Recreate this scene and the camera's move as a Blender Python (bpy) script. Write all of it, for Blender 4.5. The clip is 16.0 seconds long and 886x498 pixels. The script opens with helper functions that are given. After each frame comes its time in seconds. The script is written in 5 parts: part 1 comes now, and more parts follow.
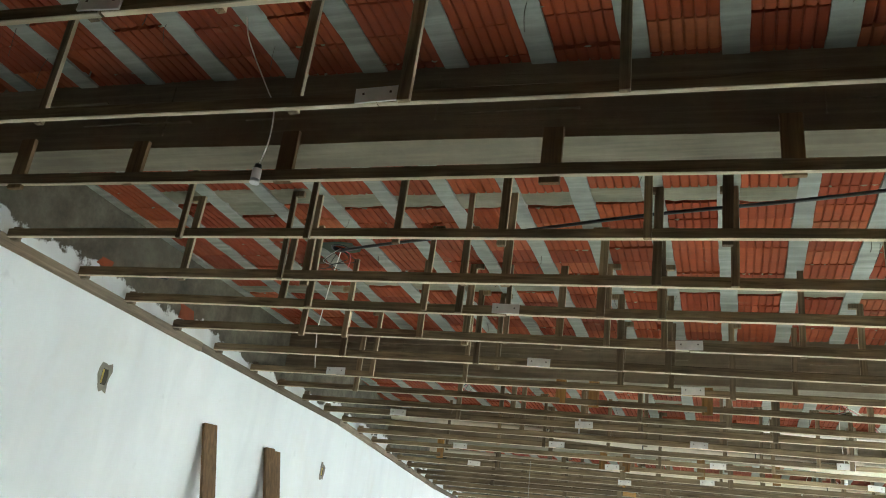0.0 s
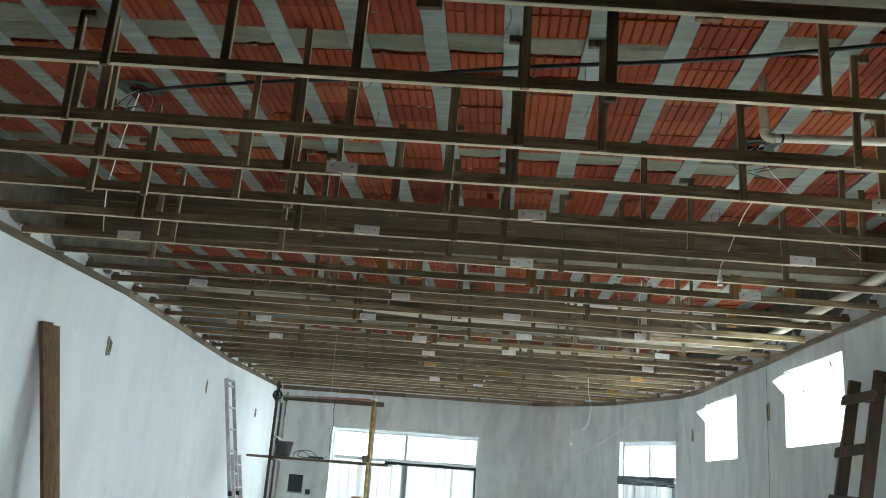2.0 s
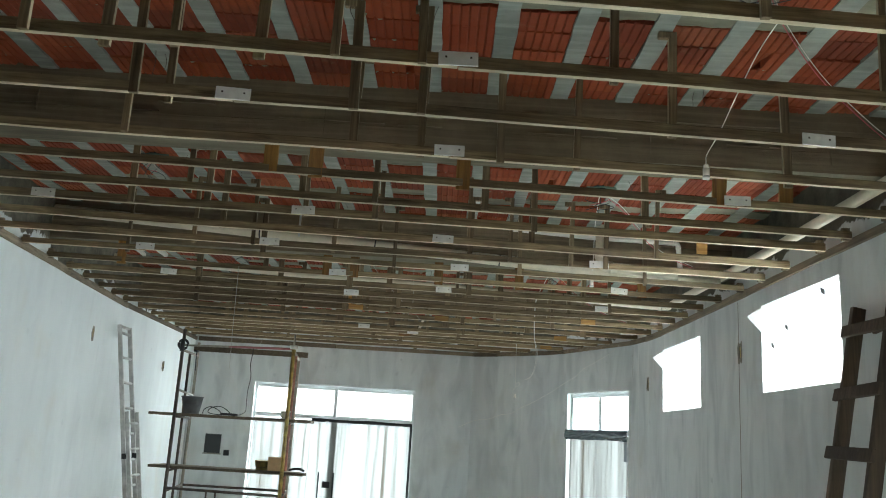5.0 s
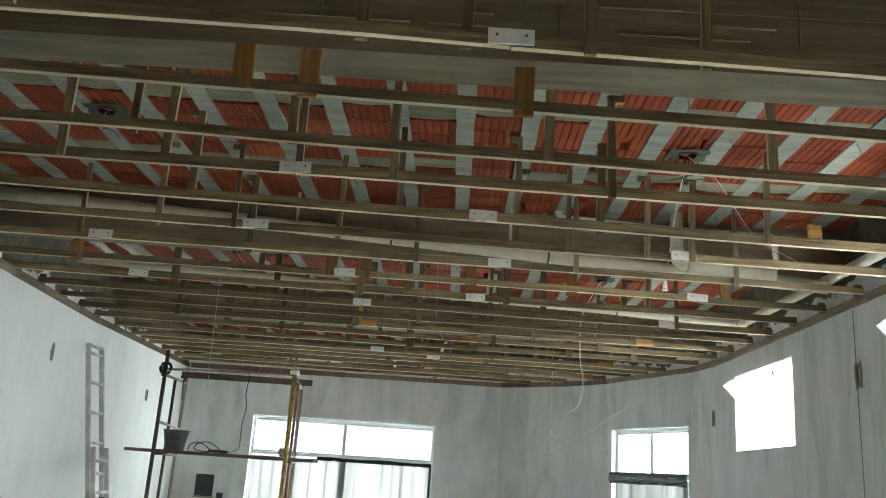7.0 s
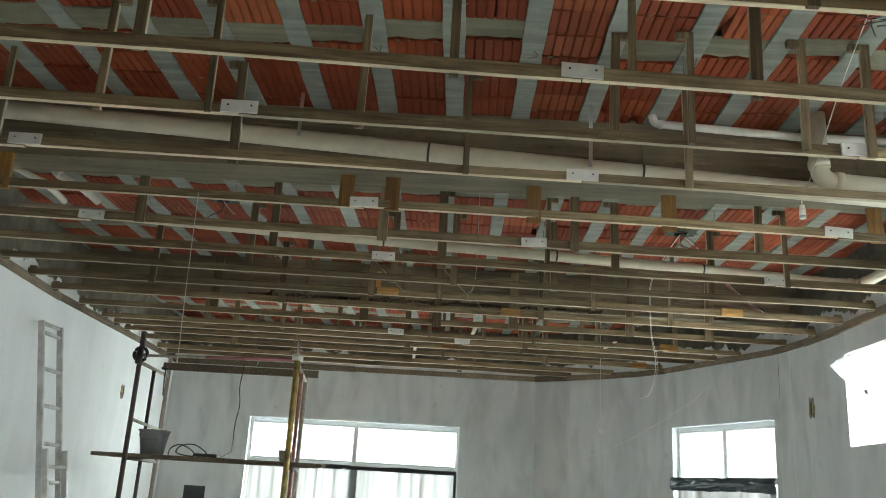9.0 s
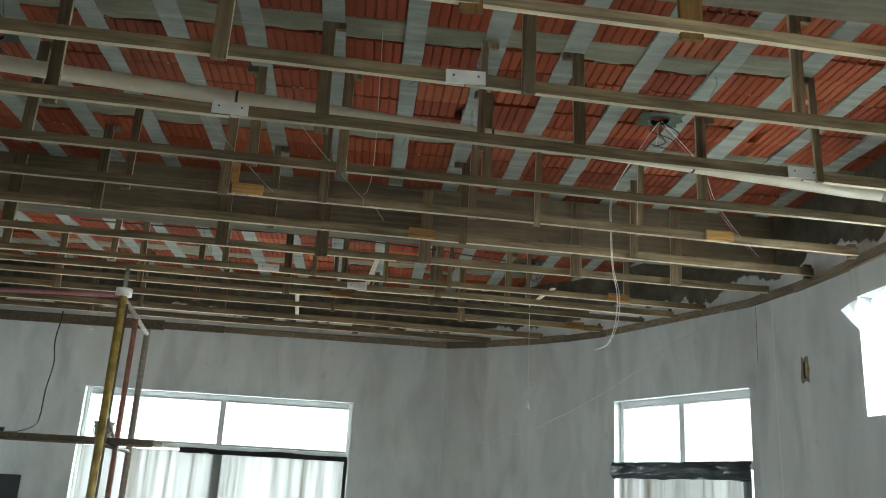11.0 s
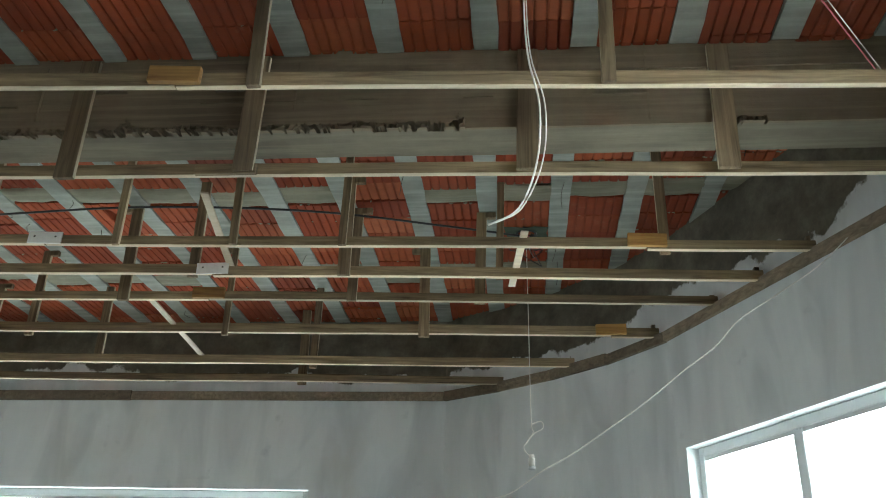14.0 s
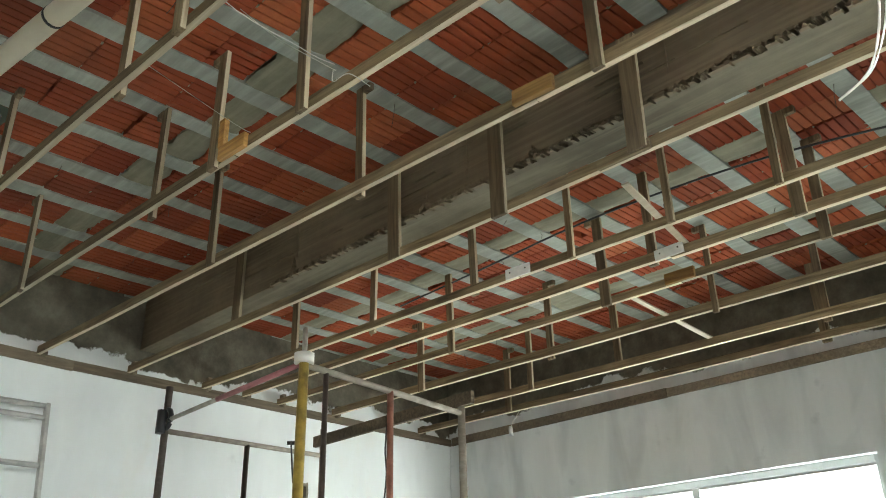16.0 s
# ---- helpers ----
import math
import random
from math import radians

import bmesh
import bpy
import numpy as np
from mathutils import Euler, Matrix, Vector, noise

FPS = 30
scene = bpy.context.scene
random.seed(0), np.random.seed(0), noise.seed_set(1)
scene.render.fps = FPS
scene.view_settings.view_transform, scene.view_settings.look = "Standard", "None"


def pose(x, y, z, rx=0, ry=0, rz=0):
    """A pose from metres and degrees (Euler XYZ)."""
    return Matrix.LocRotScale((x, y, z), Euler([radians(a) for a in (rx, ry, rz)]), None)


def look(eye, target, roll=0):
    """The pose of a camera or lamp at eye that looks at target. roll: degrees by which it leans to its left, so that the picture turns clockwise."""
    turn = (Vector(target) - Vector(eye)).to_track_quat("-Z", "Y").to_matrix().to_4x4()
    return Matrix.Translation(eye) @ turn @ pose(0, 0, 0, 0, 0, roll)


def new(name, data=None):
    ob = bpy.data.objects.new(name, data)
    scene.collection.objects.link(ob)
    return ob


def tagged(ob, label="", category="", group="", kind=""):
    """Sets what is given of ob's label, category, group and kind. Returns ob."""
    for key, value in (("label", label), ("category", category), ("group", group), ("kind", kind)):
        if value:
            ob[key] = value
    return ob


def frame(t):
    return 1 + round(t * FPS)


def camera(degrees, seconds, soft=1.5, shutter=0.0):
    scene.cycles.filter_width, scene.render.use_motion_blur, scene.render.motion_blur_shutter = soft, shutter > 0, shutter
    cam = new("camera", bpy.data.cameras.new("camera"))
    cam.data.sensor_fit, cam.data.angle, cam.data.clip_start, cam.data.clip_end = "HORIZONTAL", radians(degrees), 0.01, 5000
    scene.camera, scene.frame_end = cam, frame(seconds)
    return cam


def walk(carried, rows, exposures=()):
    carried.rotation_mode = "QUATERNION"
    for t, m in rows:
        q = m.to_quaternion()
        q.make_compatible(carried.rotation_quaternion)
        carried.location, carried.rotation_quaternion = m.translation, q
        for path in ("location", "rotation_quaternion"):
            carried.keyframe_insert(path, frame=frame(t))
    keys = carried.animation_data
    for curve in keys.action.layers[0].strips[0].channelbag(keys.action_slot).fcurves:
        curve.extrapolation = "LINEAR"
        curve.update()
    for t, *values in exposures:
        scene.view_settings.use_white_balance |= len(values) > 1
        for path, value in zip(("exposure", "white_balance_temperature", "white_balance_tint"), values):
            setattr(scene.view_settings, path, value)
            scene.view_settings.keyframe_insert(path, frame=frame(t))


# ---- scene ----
cam = camera(55.7, 16.0, soft=1.0)
PATH = [
    (0, (3.858, 0.898, 1.776), (3.215, 2.634, 2.535), 7.5),
    (0.5, (3.836, 0.839, 1.764), (3.035, 2.482, 2.575), 9.9),
    (1, (3.731, 0.964, 1.785), (2.993, 2.688, 2.481), 8.5),
    (1.5, (3.558, 1.231, 1.822), (3.112, 3.08, 2.438), 6.2),
    (2, (3.495, 1.369, 1.856), (3.35, 3.293, 2.381), 4.4),
    (2.5, (3.597, 1.455, 1.855), (3.542, 3.396, 2.332), 4.3),
    (3, (3.61, 1.635, 1.849), (3.56, 3.58, 2.312), 4.4),
    (3.5, (3.554, 1.91, 1.851), (3.553, 3.859, 2.3), 3.9),
    (4, (3.642, 2.208, 1.855), (3.645, 4.157, 2.304), 3.7),
    (4.5, (3.657, 2.481, 1.847), (3.653, 4.434, 2.282), 3.5),
    (7, (3.507, 4.403, 1.867), (3.456, 6.331, 2.396), 3.9),
    (7.5, (3.473, 4.783, 1.856), (3.416, 6.709, 2.392), 3.6),
    (8, (3.373, 5.237, 1.842), (3.312, 7.163, 2.377), 3.4),
    (10.5, (3.125, 7.525, 1.706), (3.143, 9.429, 2.319), 2.8),
    (11, (3.318, 8.12, 1.738), (3.482, 10.031, 2.303), 3.2),
    (11.5, (3.546, 8.639, 1.734), (3.782, 10.523, 2.363), 2.7),
    (12, (3.86, 9.113, 1.734), (4.061, 10.996, 2.377), 2.8),
    (12.5, (4.121, 9.593, 1.75), (4.292, 11.471, 2.416), 2.1),
    (13, (4.345, 10.064, 1.721), (4.441, 11.931, 2.43), 2.3),
    (13.5, (4.493, 10.541, 1.716), (4.502, 12.378, 2.507), 0.9),
    (14, (4.702, 11.005, 1.688), (4.52, 12.808, 2.535), 1.7),
    (14.5, (4.919, 11.26, 1.692), (4.422, 13.007, 2.53), 1.2),
    (15, (5.039, 11.279, 1.671), (4.22, 12.912, 2.486), -0.7),
    (15.5, (5.062, 11.24, 1.643), (4.022, 12.74, 2.462), -1.7),
    (16, (5.06, 11.198, 1.61), (3.782, 12.486, 2.451), -1.3),
]

EXPOSURES = [(0.0, 1.34, 6450, 6), (0.5, 1.46, 6350, 6), (1.0, 1.21, 6200, 6), (2.0, 0.68, 6000, 5), (2.5, 0.70, 6000, 5), (3.0, 0.62, 6030, 5), (4.5, 0.43, 6200, 5), (7.5, 0.38, 6600, 6),
             (10.5, 0.30, 6600, 6), (11.0, 0.08, 6450, 6), (12.5, 0.04, 6400, 6), (13.0, 0.02, 6350, 6), (13.5, 0.21, 6280, 6), (14.0, 0.27, 6280, 6), (15.0, 0.70, 6650, 6),
             (16.0, 0.58, 6850, 7)]
walk(cam, [(t, look(eye, target, roll)) for t, eye, target, roll in PATH], EXPOSURES)

# ---- world and light ----
world = bpy.data.worlds.new("sky")
scene.world = world
world.use_nodes = True
wn = world.node_tree.nodes
sky = wn.new("ShaderNodeTexSky")
sky.sky_type = "NISHITA"
sky.sun_disc = False
sky.sun_elevation = radians(58)
sky.sun_rotation = radians(200)
wn["Background"].inputs[1].default_value = 0.1
world.node_tree.links.new(sky.outputs[0], wn["Background"].inputs[0])

sun_data = bpy.data.lights.new("sun", "SUN")
sun_data.energy, sun_data.angle, sun_data.color = 3.0, radians(0.5), (1.0, 0.95, 0.88)
sun = new("sun", sun_data)
sun.matrix_world = look((0, 0, 20), (-3.5, 9.5, 4), 0)


def window_light(center, target, width, height, watts, color=(0.88, 0.96, 1.0)):
    """Skylight entering by an opening: an area lamp just outside it."""
    d = bpy.data.lights.new("skylight", "AREA")
    d.shape, d.size, d.size_y, d.energy, d.color = "RECTANGLE", width, height, watts, color
    ob = new("skylight", d)
    ob.matrix_world = look(center, target)
    return ob


GLOW = 52.0
window_light((1.92, 17.08, 1.32), (1.92, 10, 0.7), 2.9, 2.75, GLOW * 1.0 * 2.9 * 2.75)
window_light((6.10, 14.95, 1.35), (4.0, 14.0, 1.35), 1.75, 2.7, GLOW * 0.65 * 1.75 * 2.7)
for y, share in ((9.03, 3.7), (12.12, 3.5)):
    window_light((6.95, y, 3.12), (0.0, y + 0.6, 0.4), 1.65, 0.95, GLOW * share * 1.65 * 0.95)
# Added lamp over an unseen east opening, to brighten the first bays.
window_light((7.5, 5.4, 3.4), (5.6, 5.4, 0.0), 2.8, 1.4, GLOW * 5.0 * 2.8 * 1.4, (0.80, 0.94, 1.0))

# ---- materials ----


def shader(name):
    m = bpy.data.materials.new(name)
    m.use_nodes = True
    return m, m.node_tree.nodes, m.node_tree.links, m.node_tree.nodes["Principled BSDF"]


def coords(n, l, scale=(1, 1, 1), kind="Object"):
    if kind == "World":
        src_out = n.new("ShaderNodeNewGeometry").outputs["Position"]
    else:
        src_out = n.new("ShaderNodeTexCoord").outputs[kind]
    mp = n.new("ShaderNodeMapping")
    mp.inputs["Scale"].default_value = scale
    l.new(src_out, mp.inputs[0])
    return mp.outputs[0]


def noise_tex(n, l, vec, scale, detail=5.0, rough=0.6, dist=0.0):
    t = n.new("ShaderNodeTexNoise")
    t.inputs["Scale"].default_value = scale
    t.inputs["Detail"].default_value = detail
    t.inputs["Roughness"].default_value = rough
    t.inputs["Distortion"].default_value = dist
    l.new(vec, t.inputs["Vector"])
    return t.outputs["Fac"]


def ramp(n, l, fac, stops):
    r = n.new("ShaderNodeValToRGB")
    els = r.color_ramp.elements
    while len(els) < len(stops):
        els.new(0.5)
    for e, (p, c) in zip(els, stops):
        e.position = p
        e.color = (*c, 1.0) if len(c) == 3 else c
    l.new(fac, r.inputs[0])
    return r.outputs[0]


def mix(n, l, fac, a, b, mode="MIX"):
    m = n.new("ShaderNodeMix")
    m.data_type, m.blend_type = "RGBA", mode
    if isinstance(fac, float):
        m.inputs[0].default_value = fac
    else:
        l.new(fac, m.inputs[0])
    for s, v in ((6, a), (7, b)):
        if isinstance(v, tuple):
            m.inputs[s].default_value = (*v, 1.0)
        else:
            l.new(v, m.inputs[s])
    return m.outputs[2]


def mathn(n, l, op, a, b=0.0, clamp=False):
    m = n.new("ShaderNodeMath")
    m.operation, m.use_clamp = op, clamp
    for s, v in ((0, a), (1, b)):
        if isinstance(v, (int, float)):
            m.inputs[s].default_value = v
        else:
            l.new(v, m.inputs[s])
    return m.outputs[0]


def bump(n, l, bsdf, height, strength=0.3, distance=0.01):
    b = n.new("ShaderNodeBump")
    b.inputs["Strength"].default_value = strength
    b.inputs["Distance"].default_value = distance
    l.new(height, b.inputs["Height"])
    l.new(b.outputs[0], bsdf.inputs["Normal"])


def simple(name, color, rough=0.6, metal=0.0, vary=0.25, scale=12.0, bumps=0.1):
    """A surface of one colour with grain, dirt and fine relief."""
    m, n, l, p = shader(name)
    v = coords(n, l)
    f = noise_tex(n, l, v, scale, 6.0)
    g = noise_tex(n, l, v, scale * 0.15, 3.0)
    dark = tuple(c * (1 - vary) for c in color)
    lite = tuple(min(1.0, c * (1 + vary * 0.6)) for c in color)
    c1 = ramp(n, l, f, [(0.3, dark), (0.7, lite)])
    c2 = mix(n, l, ramp(n, l, g, [(0.4, (0, 0, 0)), (0.75, (0.5, 0.5, 0.5))]), c1, dark)
    l.new(c2, p.inputs["Base Color"])
    p.inputs["Roughness"].default_value, p.inputs["Metallic"].default_value = rough, metal
    bump(n, l, p, f, bumps, 0.004)
    return m


def wood(name, color, dark, rough=0.8, along="X"):
    """Sawn timber: grain along one axis, weather stains, each board its own tone."""
    m, n, l, p = shader(name)
    sc = {"X": (0.6, 14, 14), "Y": (14, 0.6, 14), "Z": (14, 14, 0.6)}[along]
    v = coords(n, l, sc)
    rnd = n.new("ShaderNodeObjectInfo").outputs["Random"]
    add = n.new("ShaderNodeVectorMath")
    add.operation = "ADD"
    comb = n.new("ShaderNodeCombineXYZ")
    for k in range(3):
        l.new(mathn(n, l, "MULTIPLY", rnd, 37.0 + 11 * k), comb.inputs[k])
    l.new(v, add.inputs[0])
    l.new(comb.outputs[0], add.inputs[1])
    grain = noise_tex(n, l, add.outputs[0], 3.0, 7.0, 0.65, 0.6)
    stain = noise_tex(n, l, coords(n, l, (1, 1, 1), "World"), 2.2, 4.0, 0.6)
    c1 = ramp(n, l, grain, [(0.28, dark), (0.72, color)])
    grey = tuple(0.5 * (sum(dark) / 3 + c) for c in dark)
    c2 = mix(n, l, ramp(n, l, stain, [(0.42, (0, 0, 0)), (0.70, (0.5, 0.5, 0.5))]), c1, grey)
    hsv = n.new("ShaderNodeHueSaturation")
    l.new(mathn(n, l, "ADD", mathn(n, l, "MULTIPLY", rnd, 0.7), 0.65), hsv.inputs["Value"])
    l.new(c2, hsv.inputs["Color"])
    l.new(hsv.outputs[0], p.inputs["Base Color"])
    p.inputs["Roughness"].default_value = rough
    p.inputs["Specular IOR Level"].default_value = 0.2
    bump(n, l, p, grain, 0.35, 0.004)
    return m


def plaster_material(name, white, raw_from, ragged, tint, smeared):
    """Skimmed white plaster that stops raggedly above the ceiling line, raw render and concrete over it."""
    m, n, l, p = shader(name)
    pos = coords(n, l, (1, 1, 1), "World")
    big = noise_tex(n, l, pos, 0.55, 4.0, 0.55)
    fine = noise_tex(n, l, pos, 26.0, 6.0)
    streak = noise_tex(n, l, coords(n, l, (1.5, 1.5, 0.34), "World"), 1.7, 4.0, 0.52, 0.7)
    c = ramp(n, l, big, [(0.3, tuple(w * 0.86 for w in white)), (0.7, white)])
    c = mix(n, l, ramp(n, l, streak, [(0.40, (0, 0, 0)), (0.78, (0.55, 0.55, 0.55))]), c, tint)
    smear = noise_tex(n, l, coords(n, l, (2.6, 2.6, 0.8), "World"), 1.6, 3.0, 0.45, 0.9)
    c = mix(n, l, ramp(n, l, smear, [(0.46, (0, 0, 0)), (0.74, (smeared, smeared, smeared))]), c, tuple(t * 0.88 for t in tint))
    thin = noise_tex(n, l, coords(n, l, (13.0, 13.0, 0.7), "World"), 1.4, 3.0, 0.5, 0.2)
    c = mix(n, l, ramp(n, l, thin, [(0.55, (0, 0, 0)), (0.80, (0.2 * smeared, 0.2 * smeared, 0.2 * smeared))]), c, tuple(t * 0.82 for t in tint))
    damp = noise_tex(n, l, coords(n, l, (1, 1, 0.7), "World"), 1.15, 5.0, 0.62, 0.6)
    c = mix(n, l, ramp(n, l, damp, [(0.54, (0, 0, 0)), (0.74, (0.42, 0.42, 0.42))]), c, (tint[0] * 1.02, tint[1] * 0.93, tint[2] * 0.80))
    spots = noise_tex(n, l, pos, 7.0, 3.0, 0.5)
    c = mix(n, l, ramp(n, l, spots, [(0.68, (0, 0, 0)), (0.78, (0.35, 0.35, 0.35))]), c, tuple(t * 0.75 for t in tint))
    rawn = noise_tex(n, l, pos, 5.0, 7.0, 0.7)
    raw = ramp(n, l, rawn, [(0.25, (0.034, 0.030, 0.022)), (0.5, (0.105, 0.093, 0.064)), (0.8, (0.21, 0.19, 0.14))])
    sep = n.new("ShaderNodeSeparateXYZ")
    l.new(pos, sep.inputs[0])
    edge = noise_tex(n, l, pos, 1.7, 6.0, 0.62)
    lim = mathn(n, l, "ADD", raw_from, mathn(n, l, "MULTIPLY", mathn(n, l, "SUBTRACT", edge, 0.5), ragged))
    up = mathn(n, l, "MULTIPLY", mathn(n, l, "SUBTRACT", sep.outputs[2], lim), 60.0, True)
    l.new(mix(n, l, up, c, raw), p.inputs["Base Color"])
    p.inputs["Roughness"].default_value = 0.85
    h = mathn(n, l, "ADD", fine, mathn(n, l, "MULTIPLY", mathn(n, l, "MULTIPLY", rawn, up), 6.0))
    bump(n, l, p, h, 0.25, 0.004)
    return m


def concrete(name, color, board_lines=True):
    m, n, l, p = shader(name)
    pos = coords(n, l, (1, 1, 1), "World")
    a = noise_tex(n, l, pos, 1.3, 5.0, 0.6)
    b = noise_tex(n, l, pos, 18.0, 7.0, 0.7)
    grain = noise_tex(n, l, coords(n, l, (0.8, 10, 22), "World"), 2.0, 5.0, 0.6)
    c1 = ramp(n, l, a, [(0.28, tuple(c * 0.54 for c in color)), (0.72, tuple(c * 1.24 for c in color))])
    c2 = mix(n, l, ramp(n, l, b, [(0.3, (0, 0, 0)), (0.75, (0.4, 0.4, 0.4))]), c1, tuple(c * 0.5 for c in color))
    c3 = mix(n, l, ramp(n, l, grain, [(0.45, (0, 0, 0)), (0.7, (0.5, 0.5, 0.5))]), c2, tuple(min(1, c * 1.45) for c in color))
    l.new(c3, p.inputs["Base Color"])
    p.inputs["Roughness"].default_value = 0.95
    p.inputs["Specular IOR Level"].default_value = 0.2
    bump(n, l, p, mathn(n, l, "ADD", b, grain), 0.4, 0.006)
    return m


def terracotta():
    m, n, l, p = shader("terracotta")
    rnd = n.new("ShaderNodeNewGeometry").outputs["Random Per Island"]
    pos = coords(n, l, (1, 1, 1), "World")
    a = noise_tex(n, l, pos, 30.0, 5.0, 0.6)
    b = noise_tex(n, l, pos, 1.1, 4.0, 0.6)
    base = ramp(n, l, rnd, [(0.0, (0.215, 0.040, 0.017)), (0.4, (0.275, 0.057, 0.022)), (0.85, (0.33, 0.076, 0.028)), (1.0, (0.40, 0.120, 0.050))])
    c = mix(n, l, ramp(n, l, a, [(0.35, (0, 0, 0)), (0.8, (0.4, 0.4, 0.4))]), base, (0.20, 0.05, 0.03))
    c = mix(n, l, ramp(n, l, b, [(0.46, (0, 0, 0)), (0.66, (0.6, 0.6, 0.6))]), c, (0.135, 0.043, 0.027))
    lime = noise_tex(n, l, pos, 6.5, 6.0, 0.7)
    c = mix(n, l, ramp(n, l, lime, [(0.60, (0, 0, 0)), (0.76, (0.36, 0.36, 0.36))]), c, (0.29, 0.175, 0.11))
    l.new(c, p.inputs["Base Color"])
    p.inputs["Roughness"].default_value = 0.9
    p.inputs["Specular IOR Level"].default_value = 0.15
    bump(n, l, p, a, 0.2, 0.003)
    return m


def sheet_material(name, color, through_color, streaks, clear=0.0):
    """Thin translucent plastic with vertical creases and dirt."""
    m, n, l, p = shader(name)
    n.remove(p)
    out = n["Material Output"]
    v = coords(n, l, (7.0, 7.0, 0.16), "World")
    f = noise_tex(n, l, v, 1.5, 7.0, 0.68, 0.3)
    col = ramp(n, l, f, [(0.36, (through_color[0] * (1 - streaks), through_color[1] * (1 - 1.05 * streaks), through_color[2] * (1 - 1.1 * streaks))), (0.47, tuple(c * (1 - 0.45 * streaks) for c in through_color)), (0.60, through_color)])
    tr = n.new("ShaderNodeBsdfTranslucent")
    di = n.new("ShaderNodeBsdfDiffuse")
    di.inputs[0].default_value = (*color, 1)
    l.new(col, tr.inputs[0])
    ms = n.new("ShaderNodeMixShader")
    ms.inputs[0].default_value = 0.3
    l.new(tr.outputs[0], ms.inputs[1])
    l.new(di.outputs[0], ms.inputs[2])
    see = n.new("ShaderNodeBsdfTransparent")
    mc = n.new("ShaderNodeMixShader")
    mc.inputs[0].default_value = clear
    l.new(ms.outputs[0], mc.inputs[1])
    l.new(see.outputs[0], mc.inputs[2])
    l.new(mc.outputs[0], out.inputs[0])
    return m


def glass_material():
    m, n, l, p = shader("glass")
    n.remove(p)
    out = n["Material Output"]
    tr = n.new("ShaderNodeBsdfTransparent")
    tr.inputs[0].default_value = (0.93, 0.96, 0.95, 1)
    gl = n.new("ShaderNodeBsdfGlossy")
    gl.inputs["Roughness"].default_value = 0.03
    ms = n.new("ShaderNodeMixShader")
    ms.inputs[0].default_value = 0.06
    l.new(tr.outputs[0], ms.inputs[1])
    l.new(gl.outputs[0], ms.inputs[2])
    l.new(ms.outputs[0], out.inputs[0])
    return m


M_LEFT = plaster_material("skim_plaster", (0.86, 0.895, 0.885), 3.37, 0.62, (0.72, 0.745, 0.75), 0.28)
M_GREY = plaster_material("primed_plaster", (0.75, 0.77, 0.755), 3.40, 0.55, (0.48, 0.505, 0.505), 0.60)
M_RAW = concrete("raw_concrete", (0.115, 0.104, 0.076))
M_BEAM = concrete("beam_concrete", (0.205, 0.160, 0.105))
M_SOFFIT = concrete("beam_soffit", (0.20, 0.175, 0.125))
M_STRIP = concrete("joist_concrete", (0.315, 0.33, 0.288))
M_BAND = concrete("mortar", (0.235, 0.222, 0.160))
M_DARKMORTAR = concrete("damp_mortar", (0.085, 0.105, 0.075))
M_FLOOR = concrete("floor_concrete", (0.47, 0.455, 0.42))
M_COLUMN = concrete("column_render", (0.37, 0.26, 0.095))
M_TILE = terracotta()
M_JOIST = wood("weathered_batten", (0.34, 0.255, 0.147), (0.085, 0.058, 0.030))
M_POST = wood("weathered_post", (0.32, 0.238, 0.14), (0.078, 0.054, 0.032), along="Z")
# Sawn undersides, made paler to paint in light bounced off the floor.
M_LITEDGE = wood("lit_sawn_edge", (0.72, 0.63, 0.46), (0.46, 0.38, 0.25))
# Window light on the hangers' narrow sides, painted as paler sawn wood.
M_LITEDGEZ = wood("lit_sawn_edge_upright", (0.62, 0.53, 0.37), (0.34, 0.27, 0.17), along="Z")
M_LEDGER = wood("dark_batten", (0.29, 0.228, 0.155), (0.105, 0.08, 0.053), along="Y")
M_FRESH = wood("fresh_pine", (0.60, 0.34, 0.105), (0.24, 0.12, 0.04))
M_FORM = wood("formwork_pine", (0.37, 0.195, 0.055), (0.14, 0.068, 0.02), along="Z")
M_BROWN = wood("stained_board", (0.24, 0.15, 0.07), (0.085, 0.05, 0.025), along="Z")
M_PALE = wood("pale_lath", (0.78, 0.68, 0.52), (0.60, 0.50, 0.36))
M_PLANK = wood("plank_brown", (0.22, 0.135, 0.065), (0.08, 0.046, 0.022), along="Z")
M_LADDER = wood("ladder_wood", (0.13, 0.09, 0.06), (0.05, 0.035, 0.025), along="Z")
M_PLATE = simple("white_plate", (0.78, 0.76, 0.71), 0.5, 0, 0.15, 20)
M_PVC = simple("beige_pvc", (0.66, 0.60, 0.46), 0.4, 0, 0.12, 6)
M_PVCW = simple("white_pvc", (0.76, 0.74, 0.68), 0.35, 0, 0.12, 6)
M_RING = simple("black_ring", (0.03, 0.03, 0.03), 0.6)
M_ALU = simple("aluminium", (0.62, 0.63, 0.64), 0.35, 0.9, 0.1, 8)
M_LADALU = simple("worn_aluminium", (0.58, 0.57, 0.54), 0.45, 0.25, 0.4, 9)
M_ALUW = simple("white_aluminium", (0.70, 0.72, 0.72), 0.4, 0.1, 0.08, 8)
M_BLACK = simple("black_plastic", (0.015, 0.016, 0.018), 0.35, 0, 0.3, 9)
M_DARKSTEEL = simple("rusty_steel", (0.11, 0.085, 0.07), 0.6, 0.5, 0.5, 14)
M_YELLOW = simple("yellow_paint", (0.42, 0.30, 0.075), 0.5, 0, 0.6, 12)
M_ORANGE = simple("rust_orange_paint", (0.40, 0.17, 0.12), 0.6, 0, 0.5, 14)
